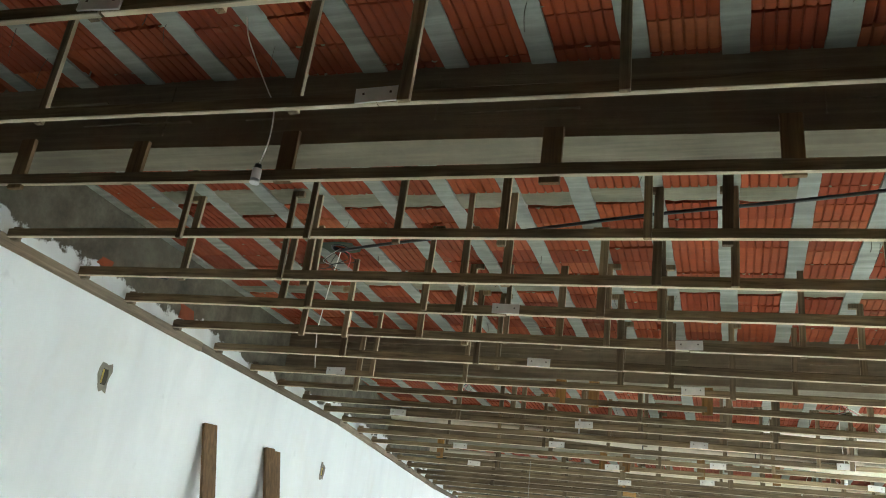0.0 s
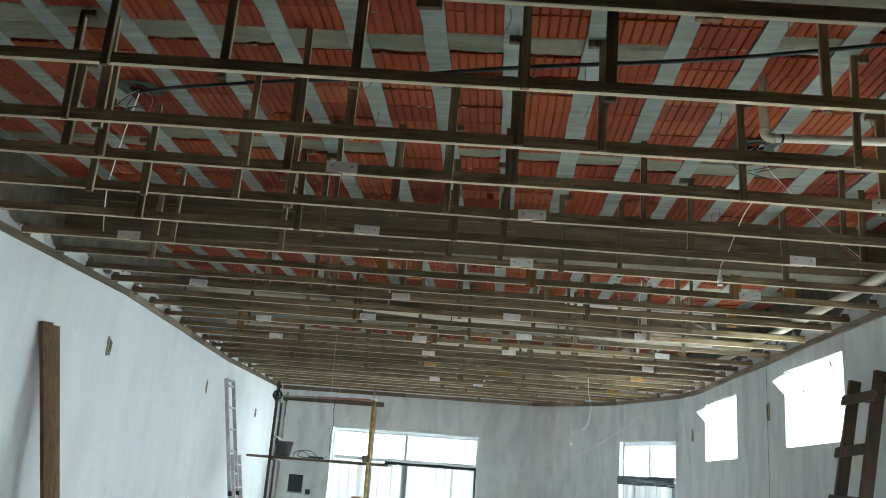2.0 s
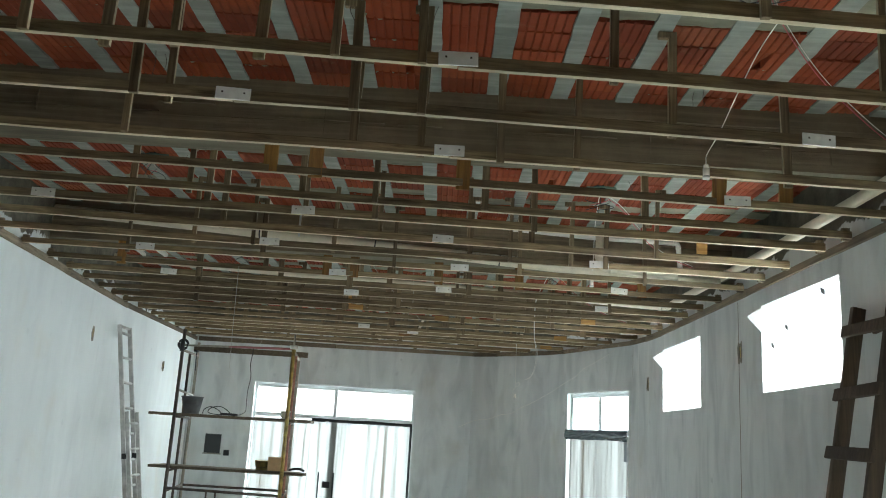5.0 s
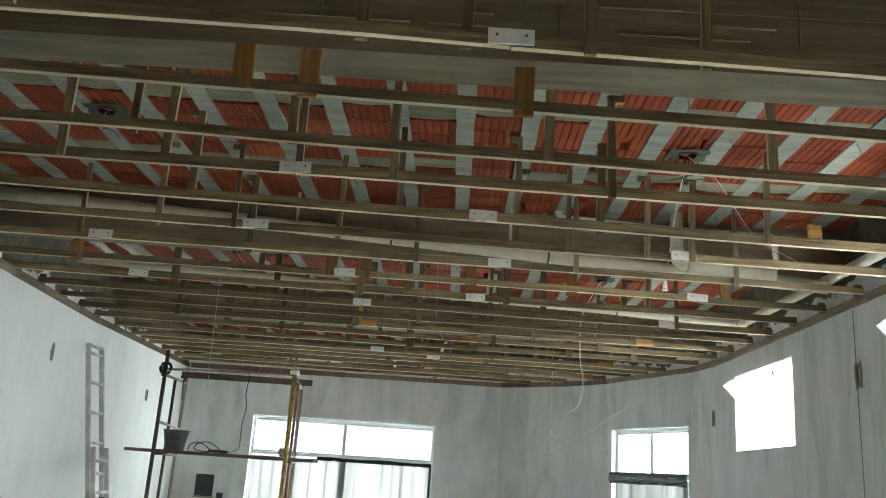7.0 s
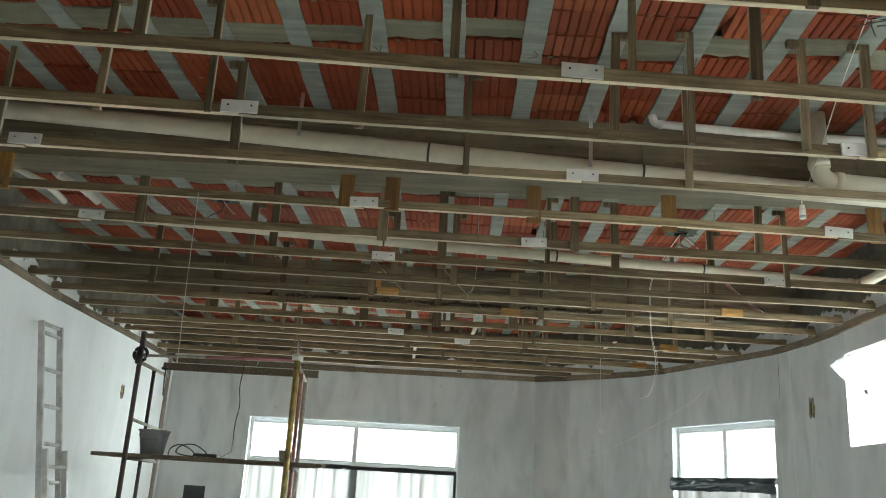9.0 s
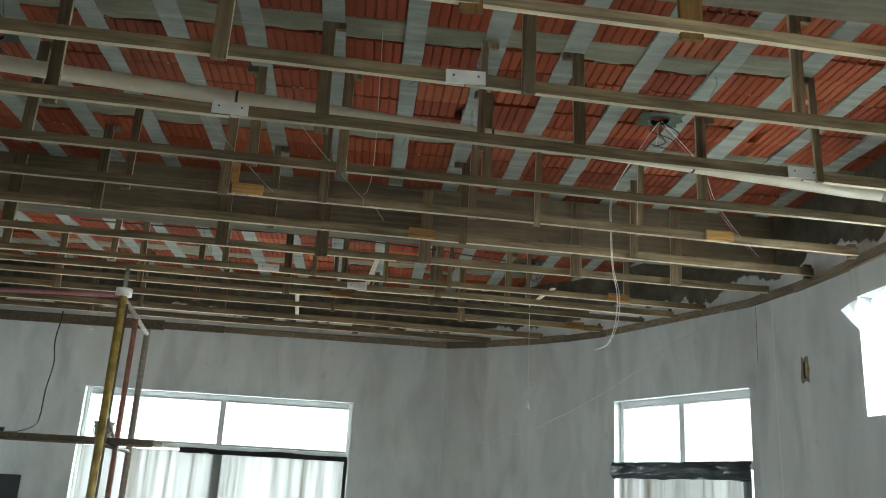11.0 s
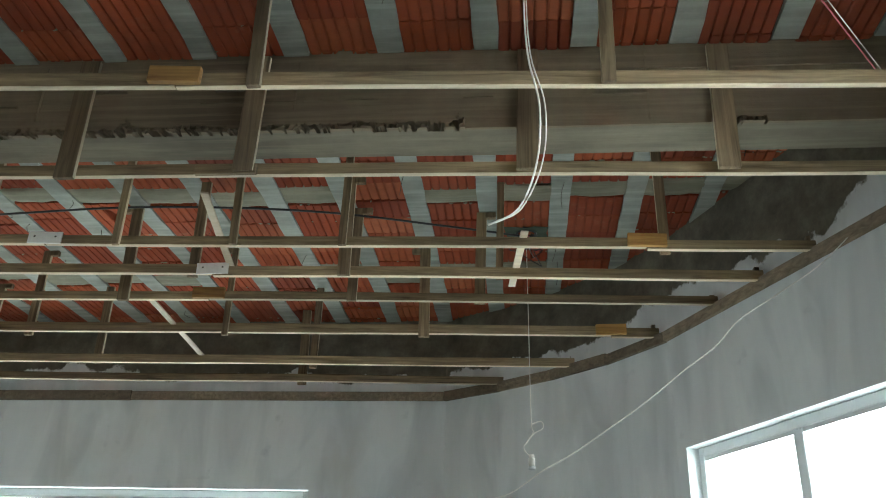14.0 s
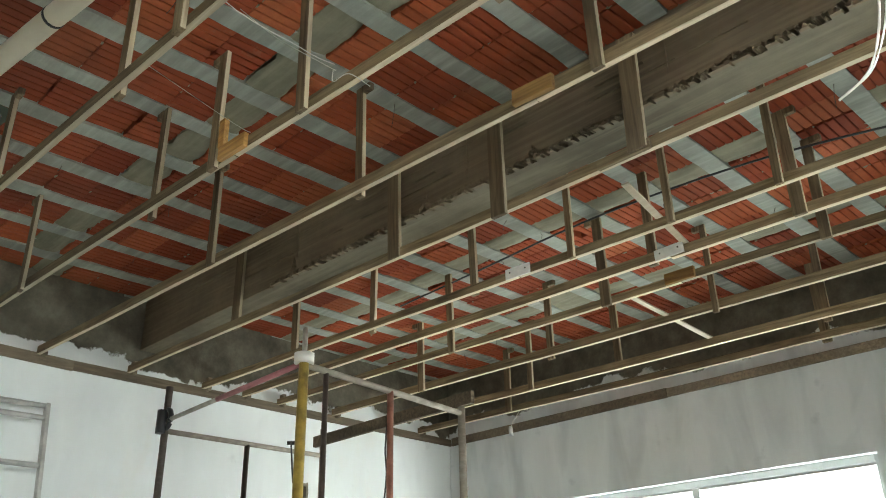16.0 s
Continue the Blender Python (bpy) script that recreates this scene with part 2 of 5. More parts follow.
M_GREYTUBE = simple("grey_tube", (0.40, 0.37, 0.31), 0.55, 0.3, 0.4, 12)
M_SPLASH = concrete("cement_splashed_tube", (0.34, 0.30, 0.25))
M_SPLASHDARK = concrete("splashed_dark_tube", (0.12, 0.10, 0.085))
M_PINK = simple("faded_red_tube", (0.42, 0.16, 0.17), 0.6, 0, 0.35, 12)
M_BUCKET = simple("grey_bucket", (0.20, 0.20, 0.20), 0.6, 0, 0.4, 10)
M_CARD = simple("cardboard", (0.45, 0.30, 0.16), 0.9, 0, 0.25, 8)
M_CABLEW = simple("white_cable", (0.78, 0.76, 0.70), 0.5, 0, 0.1, 8)
M_CABLEG = simple("dusty_cable", (0.55, 0.53, 0.48), 0.6)
M_CABLEK = simple("black_cable", (0.02, 0.02, 0.022), 0.5)
M_CABLER = simple("red_cable", (0.60, 0.10, 0.13), 0.5, 0, 0.2)
# Dark colour that stands in for the shade inside the wall boxes.
M_HOLESHADE = simple("box_hole_shade", (0.045, 0.035, 0.02), 0.9)
M_BOXY = simple("yellow_box", (0.55, 0.38, 0.06), 0.6)
M_GREYTAPE = simple("grey_tape", (0.35, 0.36, 0.36), 0.5, 0, 0.2)
M_PALECHIP = simple("pale_filler", (0.80, 0.80, 0.77), 0.9, 0, 0.1)
M_CHIP = concrete("chipped_render", (0.27, 0.25, 0.20))
M_FILM = simple("dark_film", (0.045, 0.065, 0.078), 0.22, 0, 0.4, 7)
M_SHEETW = sheet_material("white_plastic_sheet", (0.85, 0.86, 0.85), (0.92, 0.94, 0.94), 0.05, 0.4)
M_SHEETD = sheet_material("creased_plastic_sheet", (0.50, 0.50, 0.46), (0.095, 0.098, 0.094), 0.80)
M_GLASS = glass_material()

# ---- mesh helpers ----


def box(bm, x0, x1, y0, y1, z0, z1, m=None, mat_index=0):
    vs = [Vector((x, y, z)) for x in (x0, x1) for y in (y0, y1) for z in (z0, z1)]
    if m is not None:
        vs = [m @ v for v in vs]
    b = [bm.verts.new(v) for v in vs]
    for f in ((0, 1, 3, 2), (4, 6, 7, 5), (0, 4, 5, 1), (2, 3, 7, 6), (0, 2, 6, 4), (1, 5, 7, 3)):
        bm.faces.new([b[i] for i in f]).material_index = mat_index
    return b


def finish(bm, name, mats, bevel=0.0, smooth=False):
    bmesh.ops.recalc_face_normals(bm, faces=bm.faces)
    if bevel > 0:
        bmesh.ops.bevel(bm, geom=list(bm.edges), offset=bevel, segments=1, affect="EDGES", clamp_overlap=True)
    me = bpy.data.meshes.new(name)
    bm.to_mesh(me)
    bm.free()
    for mt in mats if isinstance(mats, (list, tuple)) else [mats]:
        me.materials.append(mt)
    if smooth:
        for poly in me.polygons:
            poly.use_smooth = True
    return me


def thing(name, label, category, group="", kind="", at=(0, 0, 0)):
    ob = new(name)
    ob.location = at
    return tagged(ob, label, category, group, kind)


def part(name, bm, material, parent, label="", bevel=0.0, smooth=False):
    ob = new(name, finish(bm, name, material, bevel, smooth))
    if parent is not None:
        ob.parent = parent
        ob.matrix_parent_inverse = Matrix.Translation(parent.location).inverted()
    if label:
        tagged(ob, label)
    return ob


def solid(name, bm, material, label, category, group="", kind="", bevel=0.0, smooth=False):
    ob = new(name, finish(bm, name, material, bevel, smooth))
    return tagged(ob, label, category, group, kind)


def tube(bm, pts, r, sides=10, caps=True, mat_index=0):
    """A round tube along a line of points."""
    pts = [Vector(p) for p in pts]
    rings = []
    for i, p in enumerate(pts):
        d = (pts[min(i + 1, len(pts) - 1)] - pts[max(i - 1, 0)]).normalized()
        a = d.orthogonal().normalized() if abs(d.z) < 0.9 else Vector((1, 0, 0)).cross(d).normalized()
        if abs(d.z) < 0.9:
            a = Vector((0, 0, 1)).cross(d).normalized()
        b = d.cross(a)
        rings.append([bm.verts.new(p + r * (math.cos(2 * math.pi * k / sides) * a + math.sin(2 * math.pi * k / sides) * b)) for k in range(sides)])
    for r0, r1 in zip(rings, rings[1:]):
        for k in range(sides):
            f = bm.faces.new((r0[k], r0[(k + 1) % sides], r1[(k + 1) % sides], r1[k]))
            f.smooth, f.material_index = True, mat_index
    if caps:
        bm.faces.new(rings[0][::-1]).material_index = mat_index
        bm.faces.new(rings[-1]).material_index = mat_index


def smooth_line(pts, steps=6):
    """A smooth curve through some points."""
    pts = [Vector(p) for p in pts]
    out = []
    for i in range(len(pts) - 1):
        p0, p1, p2, p3 = pts[max(i - 1, 0)], pts[i], pts[i + 1], pts[min(i + 2, len(pts) - 1)]
        for k in range(steps):
            t = k / steps
            out.append(0.5 * ((2 * p1) + (p2 - p0) * t + (2 * p0 - 5 * p1 + 4 * p2 - p3) * t * t + (3 * p1 - p0 - 3 * p2 + p3) * t ** 3))
    out.append(pts[-1])
    return out


def cable(name, pts, r, material, label, sides=6, steps=6):
    bm = bmesh.new()
    tube(bm, smooth_line(pts, steps), r, sides)
    return solid(name, bm, material, label, "cable", smooth=True)


# ---- plan ----
Z_JOIST, Z_SLAB = 3.272, 3.82
LEFT = [(0.17, -1.6), (0.13, 8.6), (-0.33, 13.2), (-0.47, 16.8)]
RIGHT = [(6.28, -1.6), (6.28, 12.9), (6.25, 13.5), (6.17, 14.02), (5.51, 15.53), (5.22, 15.95), (4.90, 16.28), (4.55, 16.56), (4.17, 16.8)]


def wall_x(line, y):
    for (x0, y0), (x1, y1) in zip(line, line[1:]):
        if y0 <= y <= y1:
            return x0 + (x1 - x0) * (y - y0) / (y1 - y0)
    return line[-1][0]


def curve_wall(name, line, thick, height, openings, material, label, outward):
    """An upright wall along a plan line with openings (segment, from, to, bottom, top), and reveals through its thickness."""
    pts = [Vector((*p, 0)) for p in line]
    normals = [((b - a).normalized().cross(Vector((0, 0, 1)))) * outward for a, b in zip(pts, pts[1:])]
    outer = []
    for i, p in enumerate(pts):
        n0, n1 = normals[max(i - 1, 0)], normals[min(i, len(normals) - 1)]
        nn = (n0 + n1).normalized()
        outer.append(p + nn * thick / max(0.5, nn.dot(n0)))
    bm = bmesh.new()
    for i, (a, b) in enumerate(zip(pts, pts[1:])):
        length = (b - a).length
        holes = [o[1:] for o in openings if o[0] == i]
        ss = sorted({0.0, length, *(h[0] for h in holes), *(h[1] for h in holes)})
        zs = sorted({0.0, height, *(h[2] for h in holes), *(h[3] for h in holes)})
        for s0, s1 in zip(ss, ss[1:]):
            for z0, z1 in zip(zs, zs[1:]):
                mid_s, mid_z = (s0 + s1) / 2, (z0 + z1) / 2
                if any(h[0] < mid_s < h[1] and h[2] < mid_z < h[3] for h in holes):
                    continue
                vs = []
                for s in (s0, s1):
                    u = s / length
                    for q in (a.lerp(b, u), outer[i].lerp(outer[i + 1], u)):
                        for z in (z0, z1):
                            vs.append(bm.verts.new((q.x, q.y, z)))
                for f in ((0, 1, 3, 2), (4, 6, 7, 5), (0, 4, 5, 1), (2, 3, 7, 6), (0, 2, 6, 4), (1, 5, 7, 3)):
                    bm.faces.new([vs[k] for k in f])
    bmesh.ops.remove_doubles(bm, verts=bm.verts, dist=0.0005)
    return solid(name, bm, material, label, "wall", kind="structure")


# ---- large structure ----
bm = bmesh.new()
box(bm, -1.2, 7.2, -2.0, 17.4, -0.15, 0.0)
solid("floor", bm, M_FLOOR, "bare grey concrete floor of the hall", "floor", kind="structure")

curve_wall("wall_west", LEFT, 0.2, 4.0, [], M_LEFT, "white skimmed plaster wall, raw concrete above the ceiling line", -1)
# First opening below is out of view, added to let in the lamp at y = 5.4.
curve_wall("wall_east", RIGHT, 0.2, 4.0, [(0, 5.8, 8.2, 0.0, 2.2),
            (0, 9.935, 11.33, 2.375, 3.09), (0, 13.0, 14.45, 2.32, 3.045), (3, 0.06, 1.56, 0.0, 2.625)], M_GREY,
           "grey plastered wall that bends round into the end wall", 1)
curve_wall("wall_north", [(4.17, 16.8), (-0.65, 16.8)], 0.2, 4.0, [(0, 0.93, 3.578, 0.0, 2.60)], M_GREY, "grey plastered end wall with a wide door opening", 1)
curve_wall("wall_south", [(-0.1, -1.6), (6.5, -1.6)], 0.2, 4.0, [], M_RAW, "plain raw concrete wall", 1)

# Downstand beams: front face at x = 0, slope along x, depth, bottom.
BEAMS = [(3.545, 0.045, 0.21, 3.465), (7.34, 0.006, 0.24, 3.46), (10.37, 0.004, 0.25, 3.46), (13.65, 0.010, 0.20, 3.46)]


def beam(y0, slope, depth, z0, pitted):
    """A cast beam with slightly uneven faces; one has honeycombed concrete along its lower front edge."""
    bm = bmesh.new()
    n = 1900 if pitted else 60
    prof = [(0.0, Z_SLAB + 0.1)]
    if pitted:
        prof += [(0.0, 3.715), (0.005, 3.712), (0.005, 3.60), (0.001, 3.597), (0.0, 3.54)] + [(0.0, 3.54 - 0.0057 * k) for k in range(1, 15)] + [(0.006 * k, z0) for k in range(1, 6)] + [(0.06, z0)]
    else:
        prof += [(0.0, 3.715), (0.005, 3.712), (0.005, 3.585), (0.0, 3.582), (0.0, z0)]
    prof += [(depth, z0), (depth, 3.62), (depth, Z_SLAB + 0.1)]
    rows = []
    for i in range(n + 1):
        x = -0.5 + 6.95 * i / n
        row = []
        for dy, z in prof:
            w = noise.noise(Vector((x * 0.9, y0, z * 2))) * 0.006
            pit = 0.0
            if pitted and dy < 0.07 and z < 3.56 and (1.2 < x < 4.5 or 5.42 < x < 5.62):
                spur = max(0.0, noise.noise(Vector((x * 13, 4.4, 0))) - 0.25) ** 2 * 0.13
                reach = 0.010 + 0.007 * noise.noise(Vector((x * 6, 1, 2))) + spur
                up = z - z0 - 0.010
                near = math.exp(-(up / (reach if up > 0 else 0.014)) ** 2) * math.exp(-(dy / 0.010) ** 2)
                q = noise.noise(Vector((x * 38, z * 40, 3.1))) + 1.1 * noise.noise(Vector((x * 90, z * 80, 7.7)))
                band = 0.42 + 0.70 * noise.noise(Vector((x * 1.7, 0, 0)))
                pit = max(-0.10, min(1.0, (q * 1.3 + band - 0.55) * 8.0)) * min(1.0, near * 1.8) * 0.10
            row.append(bm.verts.new((x, y0 + slope * x + dy + w + pit, z + abs(w) + pit * 0.2)))
        rows.append(row)
    for a, b in zip(rows, rows[1:]):
        for k in range(len(prof) - 1):
            f = bm.faces.new((a[k], a[k + 1], b[k + 1], b[k]))
            f.material_index = int(prof[k][0] >= 0.012 and prof[k][1] == z0 or prof[k + 1][1] == z0 and prof[k + 1][0] == depth)
    rb = random.Random(int(y0 * 10))
    x = 0.1
    while x < 6.2:
        x2 = x + rb.uniform(0.9, 1.7)
        for _ in range(5):
            a = rb.uniform(x, x2 - 0.15)
            ln, z = rb.uniform(0.08, 0.4), rb.choice((3.597, 3.598, 3.715, 3.655)) + rb.uniform(-0.003, 0.003)
            y = y0 + slope * (a + ln / 2)
            box(bm, a, a + ln, y - 0.009, y + 0.02, z, z + rb.uniform(0.002, 0.005))
        y = y0 + slope * x2
        box(bm, x2, x2 + 0.004, y - 0.007, y + 0.02, z0 + 0.01 + rb.uniform(0, 0.1), 3.79)
        x = x2
    return solid("concrete_beam", bm, [M_BEAM, M_SOFFIT], "board-marked concrete beam, honeycombed along its lower edge" if pitted else "dark board-marked concrete ceiling beam",
                 "beam", "ceiling beams", "structure")


for k, b in enumerate(BEAMS):
    beam(*b, k == 3)

bm = bmesh.new()
box(bm, 4.79, 5.12, 3.76, 3.95, 0.0, Z_SLAB + 0.05)
solid("column", bm, M_COLUMN, "tan rendered concrete column under the first beam", "column", kind="structure", bevel=0.008)

# Slab: hollow clay blocks between precast joists, one mesh.
BAYS = [(-1.6, 3.60, 0.218, 0.3675), (3.84, 7.36, 0.160, 0.3705), (7.57, 10.39, 0.150, 0.3690), (10.61, 13.68, -0.004, 0.382), (13.84, 16.82, -0.06, 0.383)]
BANDS = [(0.6, 2.0), (4.87, 6.27), (8.64, 9.56), (11.66, 12.86), (14.84, 15.93)]
bm = bmesh.new()
box(bm, -0.9, 6.6, -2.0, 17.2, Z_SLAB + 0.12, Z_SLAB + 0.25, None, 2)
rng = random.Random(4)
PROFILE = [(0.0, 0.006)] + [(u + du, h) for u in np.linspace(0.012, 0.838, 6) for du, h in ((0.0, 0.0025), (0.02, 0.0), (0.122, 0.0), (0.141, 0.0025), (0.146, 0.010), (0.160, 0.010))] + [(1.0, 0.006)]


def crumb(bm, x, y, z, r):
    """A blob of mortar squeezed out of a joint."""
    a, b, h = r.uniform(0.006, 0.02), r.uniform(0.004, 0.009), r.uniform(0.004, 0.011)
    ring = [bm.verts.new((x + a * math.cos(q) * r.uniform(0.6, 1.2), y + b * math.sin(q) * r.uniform(0.6, 1.2), z)) for q in (0.0, 1.05, 2.1, 3.14, 4.2, 5.25)]
    tip = bm.verts.new((x + r.uniform(-0.4, 0.4) * a, y, z - h))
    for q in range(6):
        f = bm.faces.new((ring[q], tip, ring[(q + 1) % 6]))
        f.material_index, f.smooth = 2, True


for bay, (y0, y1, x_first, pitch) in enumerate(BAYS):
    count = int(6.9 / pitch) + 2
    for k in range(-2, count):
        xc = x_first + pitch * k
        if xc < -0.8 or xc > 6.5:
            continue
        half = 0.052 + rng.uniform(-0.004, 0.004)
        if bay == 0:
            y1 = 3.565 + 0.045 * xc
        elif bay == 1:
            y0 = 3.745 + 0.045 * xc
        steps = int((y1 - y0) / 0.12)
        line = []
        for s in range(steps + 1):
            y = y0 + (y1 - y0) * s / steps
            wl, wr, dz = rng.uniform(-0.004, 0.004), rng.uniform(-0.004, 0.004), rng.uniform(-0.002, 0.002)
            line.append([bm.verts.new(v) for v in ((xc - half + wl, y, Z_SLAB + 0.06), (xc - half + wl, y, Z_SLAB - 0.005 + dz), (xc + half + wr, y, Z_SLAB - 0.005 + dz), (xc + half + wr, y, Z_SLAB + 0.06))])
        for a, b in zip(line, line[1:]):
            for q in range(3):
                bm.faces.new((a[q], a[q + 1], b[q + 1], b[q])).material_index = 1
        xa, xb = xc + half - 0.002, xc + pitch - 0.050
        y = y0 + rng.uniform(-0.12, 0.0)
        while y < y1:
            ln = 0.198
            mid = y + ln / 2
            in_band = any(abs(mid - c) < 0.095 for c in BANDS[bay])
            if in_band and rng.random() < 0.93:
                ln = rng.uniform(0.165, 0.195)
                z = Z_SLAB + rng.uniform(-0.010, 0.002)
                rows = []
                for q in range(6):
                    u = q / 5
                    rows.append([])
                    for w in (0.0, 0.12, 0.35, 0.65, 0.88, 1.0):
                        bulge = 0.012 * (2 * w - 1) ** 4 + 0.006 * abs(2 * u - 1)
                        rag = rng.uniform(-0.011, 0.011)
                        rows[-1].append(bm.verts.new((xa - 0.004 + (xb - xa + 0.008) * u, y + 0.004 + (ln - 0.008) * w + rag, z + bulge + rng.uniform(-0.002, 0.002))))
                for ra, rb in zip(rows, rows[1:]):
                    for q in range(5):
                        f = bm.faces.new((ra[q], ra[q + 1], rb[q + 1], rb[q]))
                        f.material_index, f.smooth = 2, True
            else:
                z = Z_SLAB + rng.uniform(-0.003, 0.007)
                tilt, roll_ = rng.uniform(-0.006, 0.006), rng.uniform(-0.005, 0.005)
                ends = []
                gap = rng.uniform(0.002, 0.006)
                for t_, yy in ((0, y + gap), (1, y + ln - gap)):
                    ends.append([bm.verts.new((xa + (xb - xa) * u, yy + rng.uniform(-0.0035, 0.0035), z + h + tilt * t_ + roll_ * u)) for u, h in PROFILE])
                for _ in range(rng.choice((0, 0, 1, 2, 4))):
                    along = rng.random() < 0.65
                    crumb(bm, xa + (xb - xa) * (rng.random() if along else rng.choice((0.0, 1.0))), y + (0 if along else ln * rng.random()), z + 0.003, rng)
                if rng.random() < 0.05:
                    hole, e = rng.randint(2, len(PROFILE) - 7), rng.choice(ends)
                    for v in e[hole:hole + rng.randint(3, 6)]:
                        v.co.z += 0.045
                for q in range(len(PROFILE) - 1):
                    bm.faces.new((ends[0][q], ends[0][q + 1], ends[1][q + 1], ends[1][q])).material_index = 0
                for e in ends:
                    cap = [bm.verts.new((v.co.x, v.co.y, z + 0.05)) for v in (e[-1], e[0])]
                    bm.faces.new((*e, *cap)).material_index = 0
            y += ln
solid("ceiling", bm, [M_TILE, M_STRIP, M_BAND], "bare slab of red clay blocks between grey precast joists", "ceiling", kind="structure")

# ---- timber ceiling frame ----
JOISTS = [3.12, 3.65, 4.235, 4.80, 5.29, 5.833, 6.375, 6.91, 7.40, 7.90, 8.32, 8.865, 9.38, 9.89, 10.49, 11.04, 11.57, 12.085, 12.615, 13.12, 13.685, 14.315, 14.65, 14.98, 15.50, 16.08, 16.50, 2.565]
HANGERS = [
    [1.31, 2.42, 2.84, 3.57], [0.75, 1.37, 2.11, 3.23, 4.08], [1.25, 1.96, 2.38, 2.89, 3.53, 3.86, 4.66], [0.87, 1.52, 1.65, 2.55, 2.77, 3.53, 3.9, 5.0],
    [1.25, 1.47, 2.2, 2.39, 3.19, 3.53, 4.66, 5.36], [1.16, 1.47, 1.99, 2.26, 2.52, 2.86, 3.16, 3.5, 4.27, 5.39], [1.22, 2.21, 2.35, 3.18, 3.49, 4.65, 5.72],
    [1.23, 1.98, 3.12, 3.47, 3.88, 4.28, 5.42], [0.9, 2.6, 2.85, 3.71, 5.21, 5.6], [2.0, 2.71, 3.16, 3.85, 4.9], [1.5, 1.98, 2.66, 3.14, 4.23],
    [1.97, 3.13, 3.8, 4.26, 5.2], [1.61, 2.1, 2.73, 3.81, 4.15, 4.64, 4.92]]
HANGERS += [
    [0.9, 2.05, 3.19, 4.27, 5.36], [0.64, 2.53, 2.78, 3.56, 4.32, 5.5], [1.2, 2.68, 3.86, 5.03], [1.89, 3.05, 3.76, 4.22, 5.40], [1.6, 2.68, 3.12, 3.86, 5.05],
    [0.75, 1.94, 2.47, 3.02, 3.87, 4.23, 4.88], [1.66, 2.67, 3.86, 4.98], [0.9, 2.29, 2.97, 3.66, 4.73, 5.45], [0.68, 1.42, 2.22, 2.88, 3.42, 3.92, 5.34], [3.1, 3.86, 4.6],
    [1.47, 2.62, 3.84, 4.49], [0.65, 1.81, 2.99, 4.15], [1.2, 1.94, 3.36], [0.64, 3.2], [1.27, 2.02, 2.46, 3.9]]
PLATES = [[2.74], [], [], [], [2.67, 5.36], [3.64], [2.64, 5.33], [3.62, 0.92], [5.31], [], [2.65, 0.92], [3.6], [2.22, 4.87], [3.75, 1.07], [2.63, 5.27], [3.62, 0.91],
          [2.65, 5.32], [], [], [], [], [2.55], [3.21], [], [], [], [], [2.06, 3.53]]
BLOCKS = {18: [2.6, 5.35], 19: [3.61], 21: [5.26], 23: [3.08], 24: [5.21]}
SLOPES = [0.039, 0.04, 0.042, 0.042, 0.055, 0.06, 0.056, 0.052, 0.055, 0.058, 0.044, 0.062, 0.055, 0.048, 0.046, 0.046, 0.05, 0.04, 0.045, 0.044, 0.032, 0.046, 0.044, 0.046, 0.036, 0.036, 0.036, 0.041]


